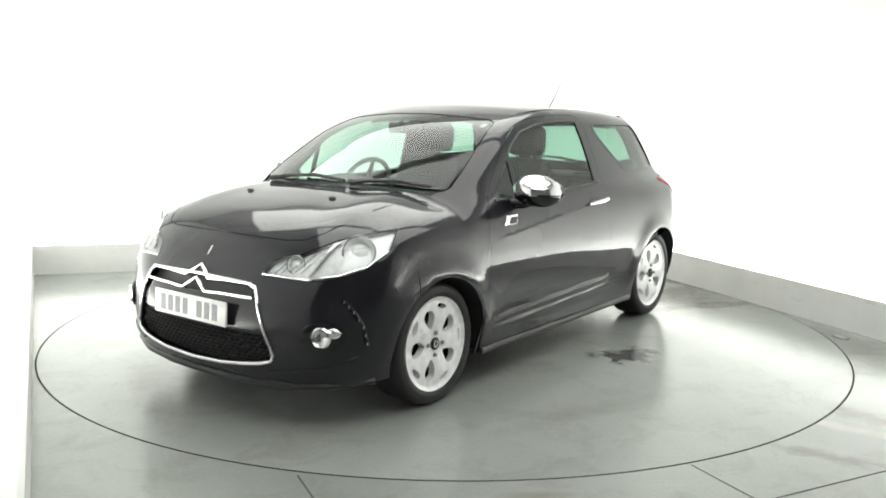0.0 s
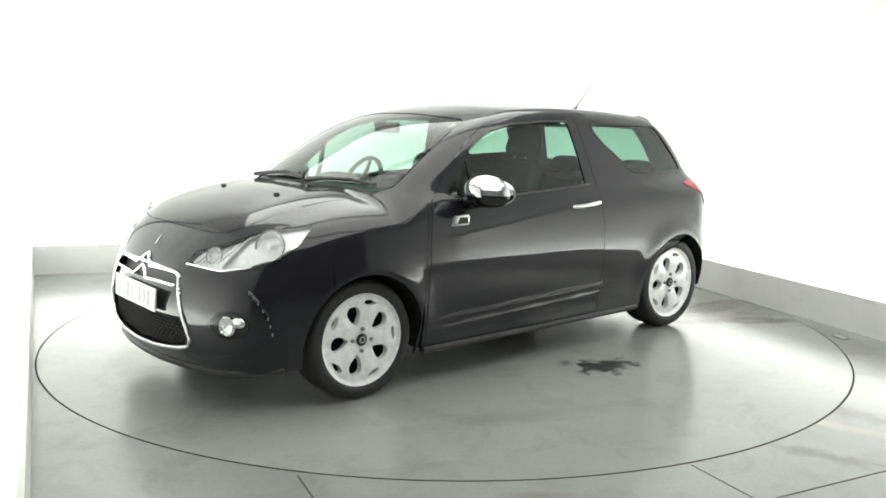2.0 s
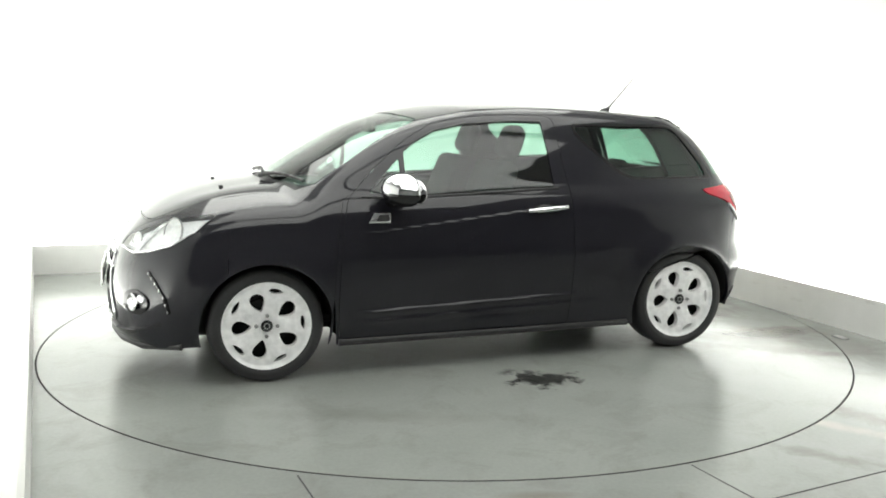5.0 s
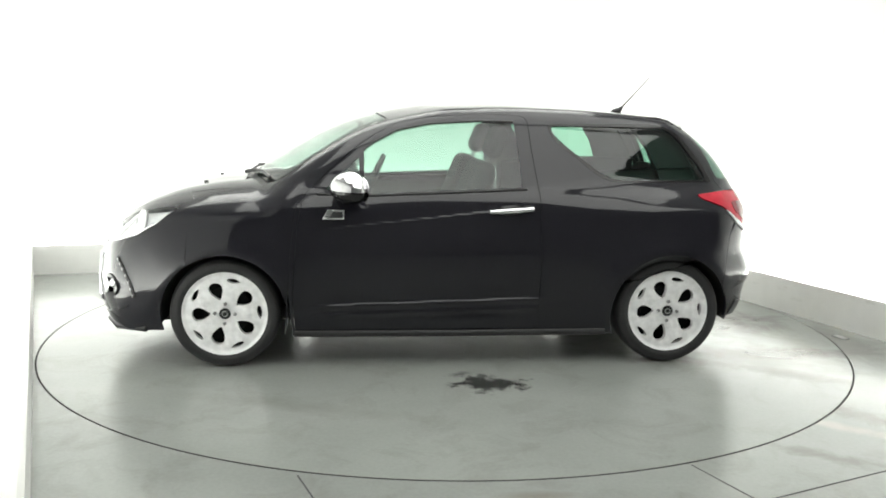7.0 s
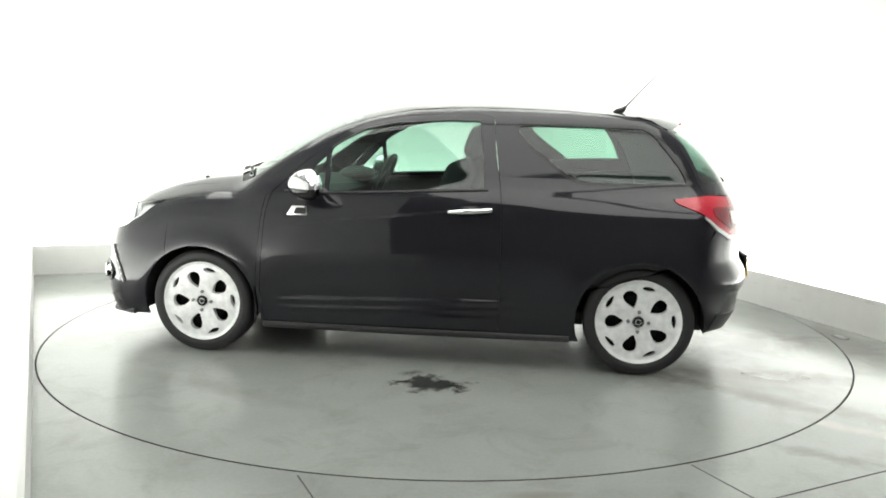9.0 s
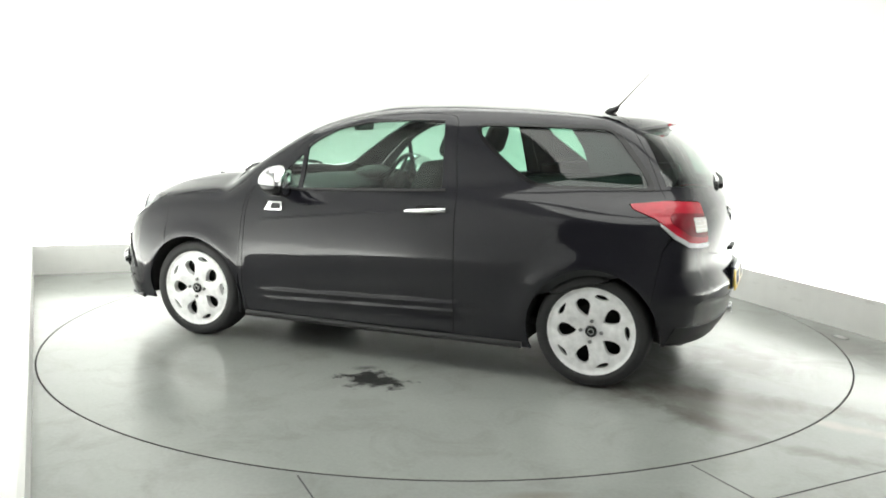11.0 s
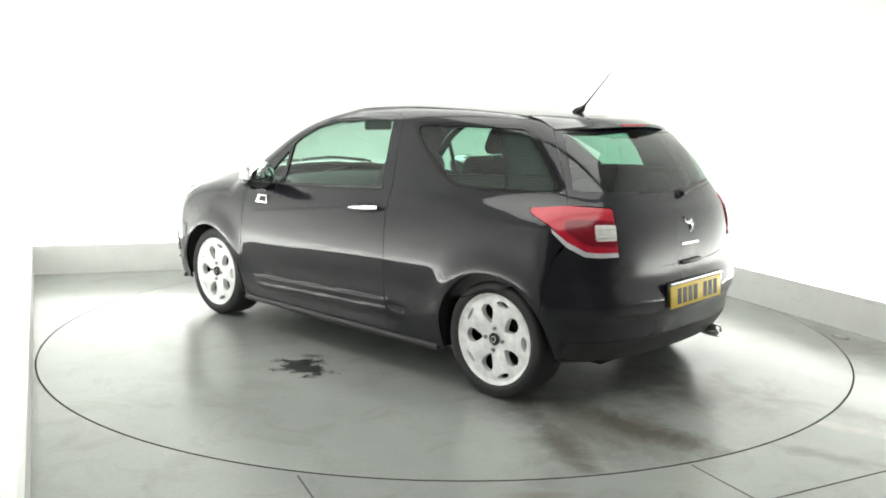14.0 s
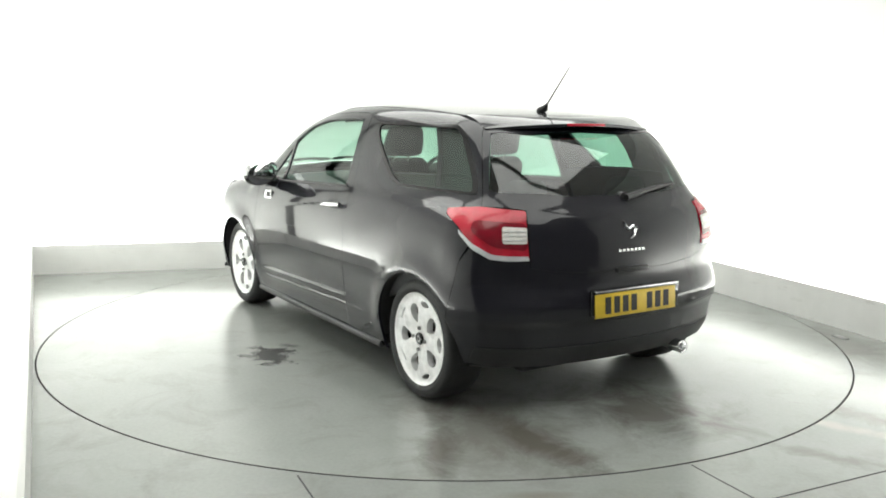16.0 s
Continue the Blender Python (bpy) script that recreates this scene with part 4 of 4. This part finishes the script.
def build_rear(hatch_side, tail3):
    D = (0.80, -0.52, -0.28)
    hs = [*hatch_side[:-1]]
    light_in = [np.array(p) for p in ((-2.801, 0.700, 0.978), (-2.931, 0.543, 0.965), (-2.983, 0.552, 0.744), (-2.99, 0.556, 0.712))]
    low = [np.array(p) for p in ((-3.02, 0.45, 0.690), (-3.052, 0.25, 0.674), (-3.058, 0.0, 0.668))]
    pane = cast([(-2.625, 0.525, 1.300), (-2.70, 0.585, 1.17), (-2.772, 0.636, 1.045), (-2.80, 0.60, 1.032), (-2.85, 0.52, 1.028), (-2.945, 0.30, 1.022)], D)
    pane_top = cast([(-2.70, 0.34, 1.308)], D)
    mid_low, mid_high = rear_pts([(0.0, 1.018)]), rear_pts([(0.0, 1.312)])
    pane = [*pane_top, *pane, *middle_rear(1.018, 1.312, 14)]
    gate = [*cast([*hs, *light_in, *low[:-1]], D), *middle_rear(0.668, 1.01, 20), *mid_low, *pane[1:-14][::-1], *pane_top, *mid_high,
            *rear_pts([(0.0, 1.318), (0.0, 1.325)]), *cast([(-2.69, 0.3, 1.338)], D)]
    hatch = on_car("tailgate", panel(gate, D, [], mirror=2, gap=0.0015), PAINT, "black tailgate")
    part("rear_window", panel(pane, D, mirror=2, off=-0.002, gap=0.0, depth=0.005), GLASS_HATCH, hatch, "dark green-tinted rear window")
    # bumper
    top = [*low[::-1][1:], light_in[3], light_in[2]]
    edge = [*rear_split(), *side_pts(arc(AXLE, 0.29, R_ARCH, 150, 184, 9))]
    foot = cast([(-2.83, 0.79, 0.26), (-2.93, 0.70, 0.25), (-3.00, 0.5, 0.24), (-3.03, 0.25, 0.24)], (0.75, -0.65, 0))
    foot = [*foot, *middle_rear(0.24, 0.66, 22)]
    bump = cast([*top[:0], *[p for p in top], (-2.914, 0.722, 0.746), (-2.85, 0.783, 0.806)], D)
    bumper = on_car("rear_bumper", panel([*rear_pts([(0.0, 0.668)]), *bump, *edge, *foot], (0.72, -0.68, -0.1), mirror=2, gap=0.0008, step=0.026), PAINT, "black rear bumper")
    valance = [*rear_pts([(0.0, 0.335)]), *cast([(-3.05, 0.25, 0.335), (-3.0, 0.5, 0.338), (-2.93, 0.68, 0.345), (-2.87, 0.765, 0.350), (-2.85, 0.775, 0.31), (-2.84, 0.78, 0.27), (-2.93, 0.69, 0.252), (-3.00, 0.5, 0.243), (-3.03, 0.25, 0.242)], (0.75, -0.65, 0)), *middle_rear(0.242, 0.33, 6)]
    on_car("rear_valance", panel(valance, (0.72, -0.68, -0.1), mirror=2, off=0.005, gap=0.0, depth=0.006, step=0.03), TRIM, "matt black plastic valance under the rear bumper")
    lipline = [tuple(p) for p in cast([(-2.83, 0.77, 0.250), (-2.92, 0.67, 0.246), (-2.99, 0.5, 0.242), (-3.02, 0.25, 0.240), (-3.02, 0.0, 0.240)], (0.75, -0.65, 0), -0.016)]
    lipline = lipline + [(x, -y, z) for x, y, z in lipline[::-1][1:]]
    on_car("rear_apron", tube(lipline, 0.017, 10, flat=0.8), TRIM, "black plastic rear apron")
    # number plate, its chrome strip and recess
    back = box((-3.094, 0, 0.540), (0.02, 0.57, 0.122), 0.006)
    on_car("plate_recess", back, GLOSSBLACK)
    plate = on_car("rear_plate", box((0, 0, 0), (0.010, 0.52, 0.111), 0.004), PLATEYELLOW, "yellow rear number plate with plain bars")
    plate.matrix_basis = OFF @ pose(-3.110, 0.008, 0.525, 0, 4, 0)
    bars("xxx xxxx", 0.036, 0.078, 0.019, INK, plate, Matrix.Translation((-0.0055, 0, 0)))
    on_car("plate_strip", box((-3.104, 0, 0.592), (0.022, 0.54, 0.012), 0.005), CHROME, "chrome strip above the number plate")
    # reflectors, emblem and script on the gate
    q = rear_pts([(0.03, 0.895), (0.0, 0.86), (-0.03, 0.82)])
    em = tube([(-0.004 + p[0], p[1], p[2]) for p in ((*q[0][:1], 0.040, 0.900), (q[0][0], 0.028, 0.872), (q[1][0], 0.012, 0.862), (q[1][0], -0.012, 0.880), (q[1][0], -0.030, 0.862), (q[2][0], -0.012, 0.835), (q[2][0], 0.004, 0.818))], [0.004, 0.011, 0.009, 0.007, 0.009, 0.008, 0.003], 8)
    part("emblem", em, CHROME, hatch, "chrome emblem")
    for i, y in enumerate(np.linspace(0.075, -0.075, 7)):
        q = rear_pts([(y, 0.765)])[0]
        part("script_bar", box((q[0] - 0.001, y, 0.765), (0.004, 0.017, 0.013), 0.001, seg=1), CHROME, hatch)
    part("gate_grip", box((-3.062, 0, 0.675), (0.03, 0.20, 0.022), 0.006), TRIM, hatch)
    # rear wiper
    base = rear_pts([(-0.02, 1.005)])[0]
    tip = cast([(-2.8, -0.40, 1.055)], (1, 0, 0))[0]
    arm = tube([tuple(base + np.array([-0.018, 0, 0])), tuple((base + tip) / 2 + np.array([-0.03, 0, 0.01])), tuple(tip + np.array([-0.015, 0, 0]))], [0.016, 0.011, 0.006], 8)
    wiper = on_car("rear_wiper", arm, TRIM, "black rear wiper")
    part("pivot", capped_lathe([(0.026, -0.03), (0.026, 0.004), (0.018, 0.008)], 20, "x"), TRIM, wiper, "", Matrix.Translation(base) @ pose(0, 0, 0, 0, 0, 180))
    # roof spoiler with the high brake light
    bm = bmesh.new()
    rows = []
    for y in np.linspace(-0.535, 0.535, 25):
        tipx = -2.705 + 0.40 * y * y
        tz = 1.352 - 0.10 * y * y
        a = top_pts([(tipx + 0.17, min(abs(y), 0.52))])[0]
        zx = float(a[2])
        rows.append([bm.verts.new(p) for p in ((a[0], y, zx + 0.004), (tipx + 0.085, y, (zx + tz) / 2 + 0.012), (tipx + 0.03, y, tz + 0.008), (tipx, y, tz - 0.003), (tipx + 0.003, y, tz - 0.017),
                                               (tipx + 0.04, y, tz - 0.028), (tipx + 0.08, y, tz - 0.035), (a[0] - 0.01, y, zx - 0.03))])
    for a, b in zip(rows, rows[1:]):
        for i in range(8):
            bm.faces.new((a[i], a[(i + 1) % 8], b[(i + 1) % 8], b[i]))
    bm.faces.new(rows[0])
    bm.faces.new(rows[-1])
    sp = on_car("spoiler", bm, PAINT, "black roof spoiler")
    part("brake_light", box((-2.703, 0, 1.342), (0.012, 0.24, 0.013), 0.003), RED, sp, "red high brake light")
    # exhaust
    pipe = lathe([(0.022, 0.16), (0.033, 0.06), (0.034, 0.0), (0.031, -0.004), (0.028, 0.0), (0.026, 0.16)], 24, "x")
    pipe.transform(Matrix.Translation((-3.058, -0.385, 0.238)))
    on_car("tailpipe", pipe, CHROME, "round steel tailpipe")
    # aerial
    foot = top_pts([(-2.36, 0.0)])[0]
    base = tube([(foot[0] + 0.045, 0, foot[2] - 0.004), (foot[0] + 0.02, 0, foot[2] + 0.008), (foot[0] - 0.015, 0, foot[2] + 0.02), (foot[0] - 0.032, 0, foot[2] + 0.042)], [0.012, 0.021, 0.018, 0.007], 12)
    aer = on_car("aerial", base, TRIM, "short black roof aerial")
    part("rod", tube([(foot[0] - 0.025, 0, foot[2] + 0.034), (foot[0] - 0.09, 0, foot[2] + 0.105), (foot[0] - 0.20, 0, foot[2] + 0.226)], [0.0055, 0.0036, 0.0022], 8), TRIM, aer)


def build_wheel_meshes():
    """Rim, tyre and brake meshes for a left wheel, its face towards +y."""
    tyre = lathe([(0.226, -0.190), (0.234, -0.200), (0.262, -0.207), (0.283, -0.202), (0.293, -0.188), (0.297, -0.160), (0.2985, -0.10), (0.297, -0.042), (0.293, -0.016), (0.284, -0.001),
                  (0.270, 0.005), (0.262, 0.0045), (0.258, 0.0065), (0.248, 0.005), (0.236, 0.000), (0.227, -0.008)], 72)
    barrel = lathe([(0.229, -0.002), (0.231, -0.010), (0.224, -0.016), (0.213, -0.030), (0.206, -0.06), (0.205, -0.16), (0.222, -0.190), (0.228, -0.192)], 72)
    # spoke plate with five drop-shaped windows and five slots
    holes = []
    for k in range(5):
        a = radians(70 + 72 * k)
        drop = [(0.074, 0.001), (0.096, 0.019), (0.126, 0.037), (0.152, 0.039), (0.175, 0.018), (0.178, -0.012), (0.160, -0.036), (0.126, -0.034), (0.096, -0.017)]
        slot = [(0.176, -0.040), (0.192, -0.034), (0.199, 0.0), (0.190, 0.040), (0.181, 0.026), (0.171, -0.006)]
        for shape, turn in ((drop, a), (slot, a + radians(36))):
            c, s = math.cos(turn), math.sin(turn)
            holes.append(dense(rounded([(x * c - y * s, x * s + y * c) for x, y in shape], 0.012, 4), 0.02))
    outer = np.array([(0.2295 * math.cos(w), 0.2295 * math.sin(w)) for w in np.linspace(0, 2 * math.pi, 96, endpoint=False)])
    grid = np.array([(r * math.cos(w), r * math.sin(w)) for r in (0.03, 0.055, 0.08, 0.105, 0.13, 0.155, 0.178, 0.205, 0.215, 0.222) for w in np.linspace(0, 2 * math.pi, 60, endpoint=False)])
    keep = np.ones(len(grid), bool)
    for h in holes:
        keep &= ~inside(shrink(h, -0.004), grid)
    pts = np.concatenate([outer, *holes, grid[keep], [[0, 0]]])
    edges, k = [], 0
    for loop in (outer, *holes):
        edges += [(k + i, k + (i + 1) % len(loop)) for i in range(len(loop))]
        k += len(loop)
    v2, _, fs, *_ = delaunay_2d_cdt([Vector(p) for p in pts], edges, [], 0, 1e-7)
    v2 = np.array([tuple(v) for v in v2])
    fs = np.array([f for f in fs if len(f) == 3])
    mid = v2[fs].mean(1)
    ok = np.linalg.norm(mid, axis=1) < 0.2296
    for h in holes:
        ok &= ~inside(h, mid)
    fs = fs[ok]
    r = np.linalg.norm(v2, axis=1)
    face = np.interp(r, [0, 0.035, 0.06, 0.11, 0.17, 0.205, 0.214, 0.222, 0.2295], [-0.016, -0.016, -0.012, -0.006, -0.006, -0.009, -0.012, -0.003, -0.001])
    # ridged spokes between the openings
    turn = np.arctan2(v2[:, 1], v2[:, 0]) - radians(70 + 36)
    face = face + 0.0045 * np.cos(5 * turn) * np.interp(r, [0.05, 0.09, 0.17, 0.205], [0, 1, 1, 0]) - 0.005 * np.exp(-((r - 0.2) / 0.006)**2)
    bm = bmesh.new()
    vs = [bm.verts.new((x, y, z)) for (x, z), y in zip(v2, face)]
    for f in fs:
        bm.faces.new([vs[i] for i in f])
    bmesh.ops.delete(bm, geom=[v for v in bm.verts if not v.link_faces], context="VERTS")
    edge = [e for e in bm.edges if len(e.link_faces) == 1]
    ext = bmesh.ops.extrude_edge_only(bm, edges=edge)
    for v in ext["geom"]:
        if isinstance(v, bmesh.types.BMVert):
            rr = math.hypot(v.co.x, v.co.z)
            v.co.y -= 0.035 if rr < 0.2 else 0.028
    brake = lathe([(0.002, -0.075), (0.07, -0.075), (0.072, -0.09), (0.128, -0.09), (0.130, -0.095), (0.130, -0.112), (0.07, -0.114), (0.06, -0.13), (0.002, -0.13)], 40)
    cap = capped_lathe([(0.029, -0.016), (0.031, -0.008), (0.028, -0.004), (0.024, -0.007), (0.012, -0.006), (0.003, -0.005)], 28)
    ring = lathe([(0.017, -0.0068), (0.0165, -0.003), (0.012, -0.003), (0.0115, -0.0065)], 24)
    bolt = capped_lathe([(0.0095, -0.018), (0.0095, -0.0085), (0.007, -0.0065), (0.004, -0.010)], 12)
    back = capped_lathe([(0.202, -0.15), (0.202, -0.155)], 40)
    return dict(tyre=mesh_of(tyre, "tyre"), barrel=mesh_of(barrel, "barrel"), face=mesh_of(bm, "spokes"), brake=mesh_of(brake, "brake"), cap=mesh_of(cap, "cap"), bolt=mesh_of(bolt, "bolt"), ring=mesh_of(ring, "ring"), back=mesh_of(back, "back"))


def build_wheels():
    w = build_wheel_meshes()
    for x in (0.0, AXLE):
        for side in (0, 1):
            at = OFF @ pose(x, 0.822, 0.2985) if not side else OFF @ pose(x, -0.822, 0.2985, 0, 0, 180)
            wheel = part("wheel", w["barrel"], UNDER, CAR, "white five-spoke alloy wheel", at)
            part("tyre", w["tyre"], RUBBER, wheel, "black low-profile tyre")
            part("rim_face", w["face"], WHEELWHITE, wheel, "white alloy face with drop-shaped openings")
            part("brake_disc", w["brake"], UNDER, wheel)
            part("backing", w["back"], UNDER, wheel)
            part("hub_cap", w["cap"], GLOSSBLACK, wheel, "black hub cap")
            part("cap_emblem", w["ring"], CHROME, wheel, "chrome ring on the hub cap")
            for k in range(4):
                a = radians(3 + 90 * k)
                part("bolt", w["bolt"], STEEL, wheel, "", Matrix.Translation((0.054 * math.cos(a), 0.008, 0.054 * math.sin(a))))
            # dark arch lining over the wheel
            s = -1 if side else 1
            bm = bmesh.new()
            prev = None
            for a in np.linspace(-8, 188, 30):
                c, z = x + 0.346 * math.cos(radians(a)), 0.29 + 0.346 * math.sin(radians(a))
                yo = float(half_width(np.array(c), np.array(max(z, 0.2)))) - 0.012
                pair = [bm.verts.new((c, s * yo, z)), bm.verts.new((c, s * 0.52, z))]
                if prev:
                    bm.faces.new((prev[0], pair[0], pair[1], prev[1]))
                prev = pair
            hub = bm.verts.new((x, s * 0.52, 0.29))
            inner = [v for v in bm.verts if abs(abs(v.co.y) - 0.52) < 1e-4 and v is not hub]
            inner.sort(key=lambda v: math.atan2(v.co.z - 0.29 + 1e-6, v.co.x - x) if math.atan2(v.co.z - 0.29, v.co.x - x) > -2 else math.atan2(v.co.z - 0.29, v.co.x - x) + 2 * math.pi)
            for a, b in zip(inner, inner[1:]):
                bm.faces.new((a, b, hub))
            on_car("arch_lining", bm, UNDER, "black plastic wheel arch lining")


def build_underbody():
    bm = box((-1.17, 0, 0.245), (3.44, 1.02, 0.11), 0.02)
    box((-1.24, 0, 0.215), (1.70, 1.56, 0.09), 0.02, bm=bm)
    on_car("floor_pan", bm, UNDER, "dark underbody")
    bulk = box((-0.12, 0, 0.60), (0.06, 1.40, 0.62), 0.02)
    on_car("bulkhead", bulk, UNDER)
    on_car("rear_panel", box((-2.86, 0, 0.62), (0.10, 1.05, 0.56), 0.03), UNDER)
    on_car("engine_cover", box((0.25, 0, 0.45), (0.60, 0.86, 0.45), 0.06), UNDER)


def soft_box(c, s, bevel, turn=None):
    return box(c, s, bevel, turn, 4)


def build_seat(x, y, rear=False):
    w = 0.50 if not rear else 0.52
    base = 0.53 if not rear else 0.40
    tall = 0.74 if not rear else 0.68
    lean = pose(0, 0, 0, 0, -20 if not rear else -26, 0)
    seat = on_car("rear_seat" if rear else "front_seat", soft_box((x + 0.12, y, base - 0.03), (0.54, w, 0.18), 0.07), CLOTH, "dark cloth car seat with headrest")
    at = Matrix.Translation((x - 0.17, y, base)) @ lean
    back = soft_box((0, 0, 0.30), (0.14, w, 0.62), 0.06)
    for v in back.verts:
        v.co.y *= 1 - 0.16 * max(0, v.co.z - 0.3) / 0.3
        v.co.x += 0.05 * (abs(v.co.y) / (w / 2))**2
    back.transform(at)
    part("backrest", back, CLOTH, seat)
    head = soft_box((0, 0, tall), (0.10, 0.25, 0.20 if not rear else 0.14), 0.055)
    for v in head.verts:
        v.co.y *= 1 - 0.14 * (v.co.z - tall) / 0.1
    head.transform(at)
    part("headrest", head, CLOTH, seat)
    for o in (-0.05, 0.05):
        post = tube([(0, o, 0.55), (0, o, tall)], 0.006, 6)
        post.transform(at)
        part("post", post, STEEL, seat)


def build_interior():
    for y in (0.36, -0.36):
        build_seat(-1.10, y)
    for y in (0.33, -0.33):
        build_seat(-2.18, y, True)
    bm = bmesh.new()
    prof = [(-0.20, 0.60), (-0.22, 0.93), (-0.30, 0.965), (-0.46, 0.975), (-0.62, 0.955), (-0.70, 0.90), (-0.70, 0.80), (-0.62, 0.66), (-0.55, 0.58)]
    rows = [[bm.verts.new((x + 0.06 * (y / 0.7)**2 * -1, y, z - 0.02 * (y / 0.7)**2)) for x, z in prof] for y in np.linspace(-0.70, 0.70, 15)]
    for a, b in zip(rows, rows[1:]):
        for i in range(len(prof)):
            j = (i + 1) % len(prof)
            bm.faces.new((a[i], a[j], b[j], b[i]))
    bm.faces.new(rows[0])
    bm.faces.new(rows[-1])
    dash = on_car("dashboard", bm, DASH, "dark plastic dashboard")
    hood = ellipsoid((-0.62, -0.37, 0.965), (0.12, 0.18, 0.055))
    part("dial_hood", hood, DASH, dash)
    # steering wheel on the right
    col = Vector((-0.80, -0.37, 0.93))
    turn = Matrix.Translation(col) @ pose(0, 0, 0, 0, 64, 0)
    ring = tube([(0.185 * math.cos(w), 0.185 * math.sin(w), 0) for w in np.linspace(0, 2 * math.pi, 40, endpoint=False)], 0.015, 8, closed=True)
    ring.transform(turn)
    sw = on_car("steering_wheel", ring, DASH, "black steering wheel on the right-hand side")
    hub = capped_lathe([(0.07, -0.03), (0.075, 0.0), (0.05, 0.02), (0.01, 0.025)], 24, "z")
    for a in (0, 180, 270, 90):
        hub = joined(hub, tube([(0.05 * math.cos(radians(a)), 0.05 * math.sin(radians(a)), 0), (0.18 * math.cos(radians(a)), 0.18 * math.sin(radians(a)), 0)], [0.024, 0.014], 8, flat=0.5)) if a != 90 else hub
    hub.transform(turn)
    part("hub", hub, DASH, sw)
    part("column", tube([tuple(col), (-0.60, -0.37, 0.84)], 0.035, 10), DASH, sw)
    mirror = soft_box((-0.735, 0, 1.300), (0.035, 0.23, 0.065), 0.015)
    im = on_car("inside_mirror", mirror, DASH, "black inside mirror")
    part("stalk", tube([(-0.73, 0, 1.31), (-0.70, 0, 1.345)], 0.012, 8), DASH, im)
    console = soft_box((-0.95, 0, 0.45), (0.9, 0.20, 0.30), 0.05)
    on_car("centre_console", console, DASH)
    on_car("parcel_shelf", box((-2.68, 0, 0.935), (0.42, 1.10, 0.03), 0.01), DASH, "dark parcel shelf")
    on_car("cabin_floor", box((-1.3, 0, 0.30), (2.2, 1.45, 0.04), 0.01), UNDER)
    q = top_pts([(-0.80, 0.515)])[0]
    sticker = capped_lathe([(0.022, -0.001), (0.022, 0.001)], 20, "z")
    sticker.transform(Matrix.Translation(q + np.array([-0.004, -0.002, -0.008])) @ pose(0, 0, 0, 8, 22, 0))
    on_car("screen_sticker", sticker, PLATEWHITE, "small round white sticker inside the windscreen")
    # two wipers resting at the foot of the windscreen
    for y0, x0, y1, x1 in ((-0.48, -0.135, 0.14, -0.085), (0.17, -0.088, 0.60, -0.235)):
        ys = np.linspace(y0, y1, 7)
        xs = np.linspace(x0, x1, 7)
        P = top_pts([(x, y) for x, y in zip(xs, ys)]) + np.array([0.004, 0, 0.013])
        blade = on_car("wiper", tube([tuple(p) for p in P], 0.009, 6), TRIM, "black windscreen wiper")
        Q = top_pts([(x0 + 0.03, y0 + 0.04), ((xs[3] + x0) / 2 + 0.015, (ys[3] + y0) / 2), (xs[4], ys[4])]) + np.array([0.008, 0, 0.020])
        part("wiper_arm", tube([tuple(p) for p in Q], [0.013, 0.009, 0.006], 6), TRIM, blade)


build_panels()
build_nose()
build_wheels()
build_underbody()
build_interior()

# ---- what moves: turntable and car turn together ----
SPIN = [(0.0, 233.02), (0.5, 230.17), (1.0, 226.90), (1.5, 223.41), (2.0, 219.90), (2.5, 216.43), (3.0, 213.00), (3.5, 209.60), (4.0, 206.18),
        (4.5, 202.73), (5.0, 199.29), (5.5, 195.85), (6.0, 192.42), (6.5, 188.99), (7.0, 185.54), (7.5, 182.10), (8.0, 178.68), (8.5, 175.25), (9.0, 171.77),
        (9.5, 168.29), (10.0, 164.80), (10.5, 161.30), (11.0, 157.81), (11.5, 154.31), (12.0, 150.82), (12.5, 147.37), (13.0, 143.92), (13.5, 140.49),
        (14.0, 137.09), (14.5, 133.70), (15.0, 130.20), (15.5, 126.62), (16.0, 122.96)]


def motions():
    rows = [(t, pose(0, 0, 0, 0, 0, a)) for t, a in SPIN]
    walk(TURNTABLE, rows)
    walk(CAR, rows)


motions()
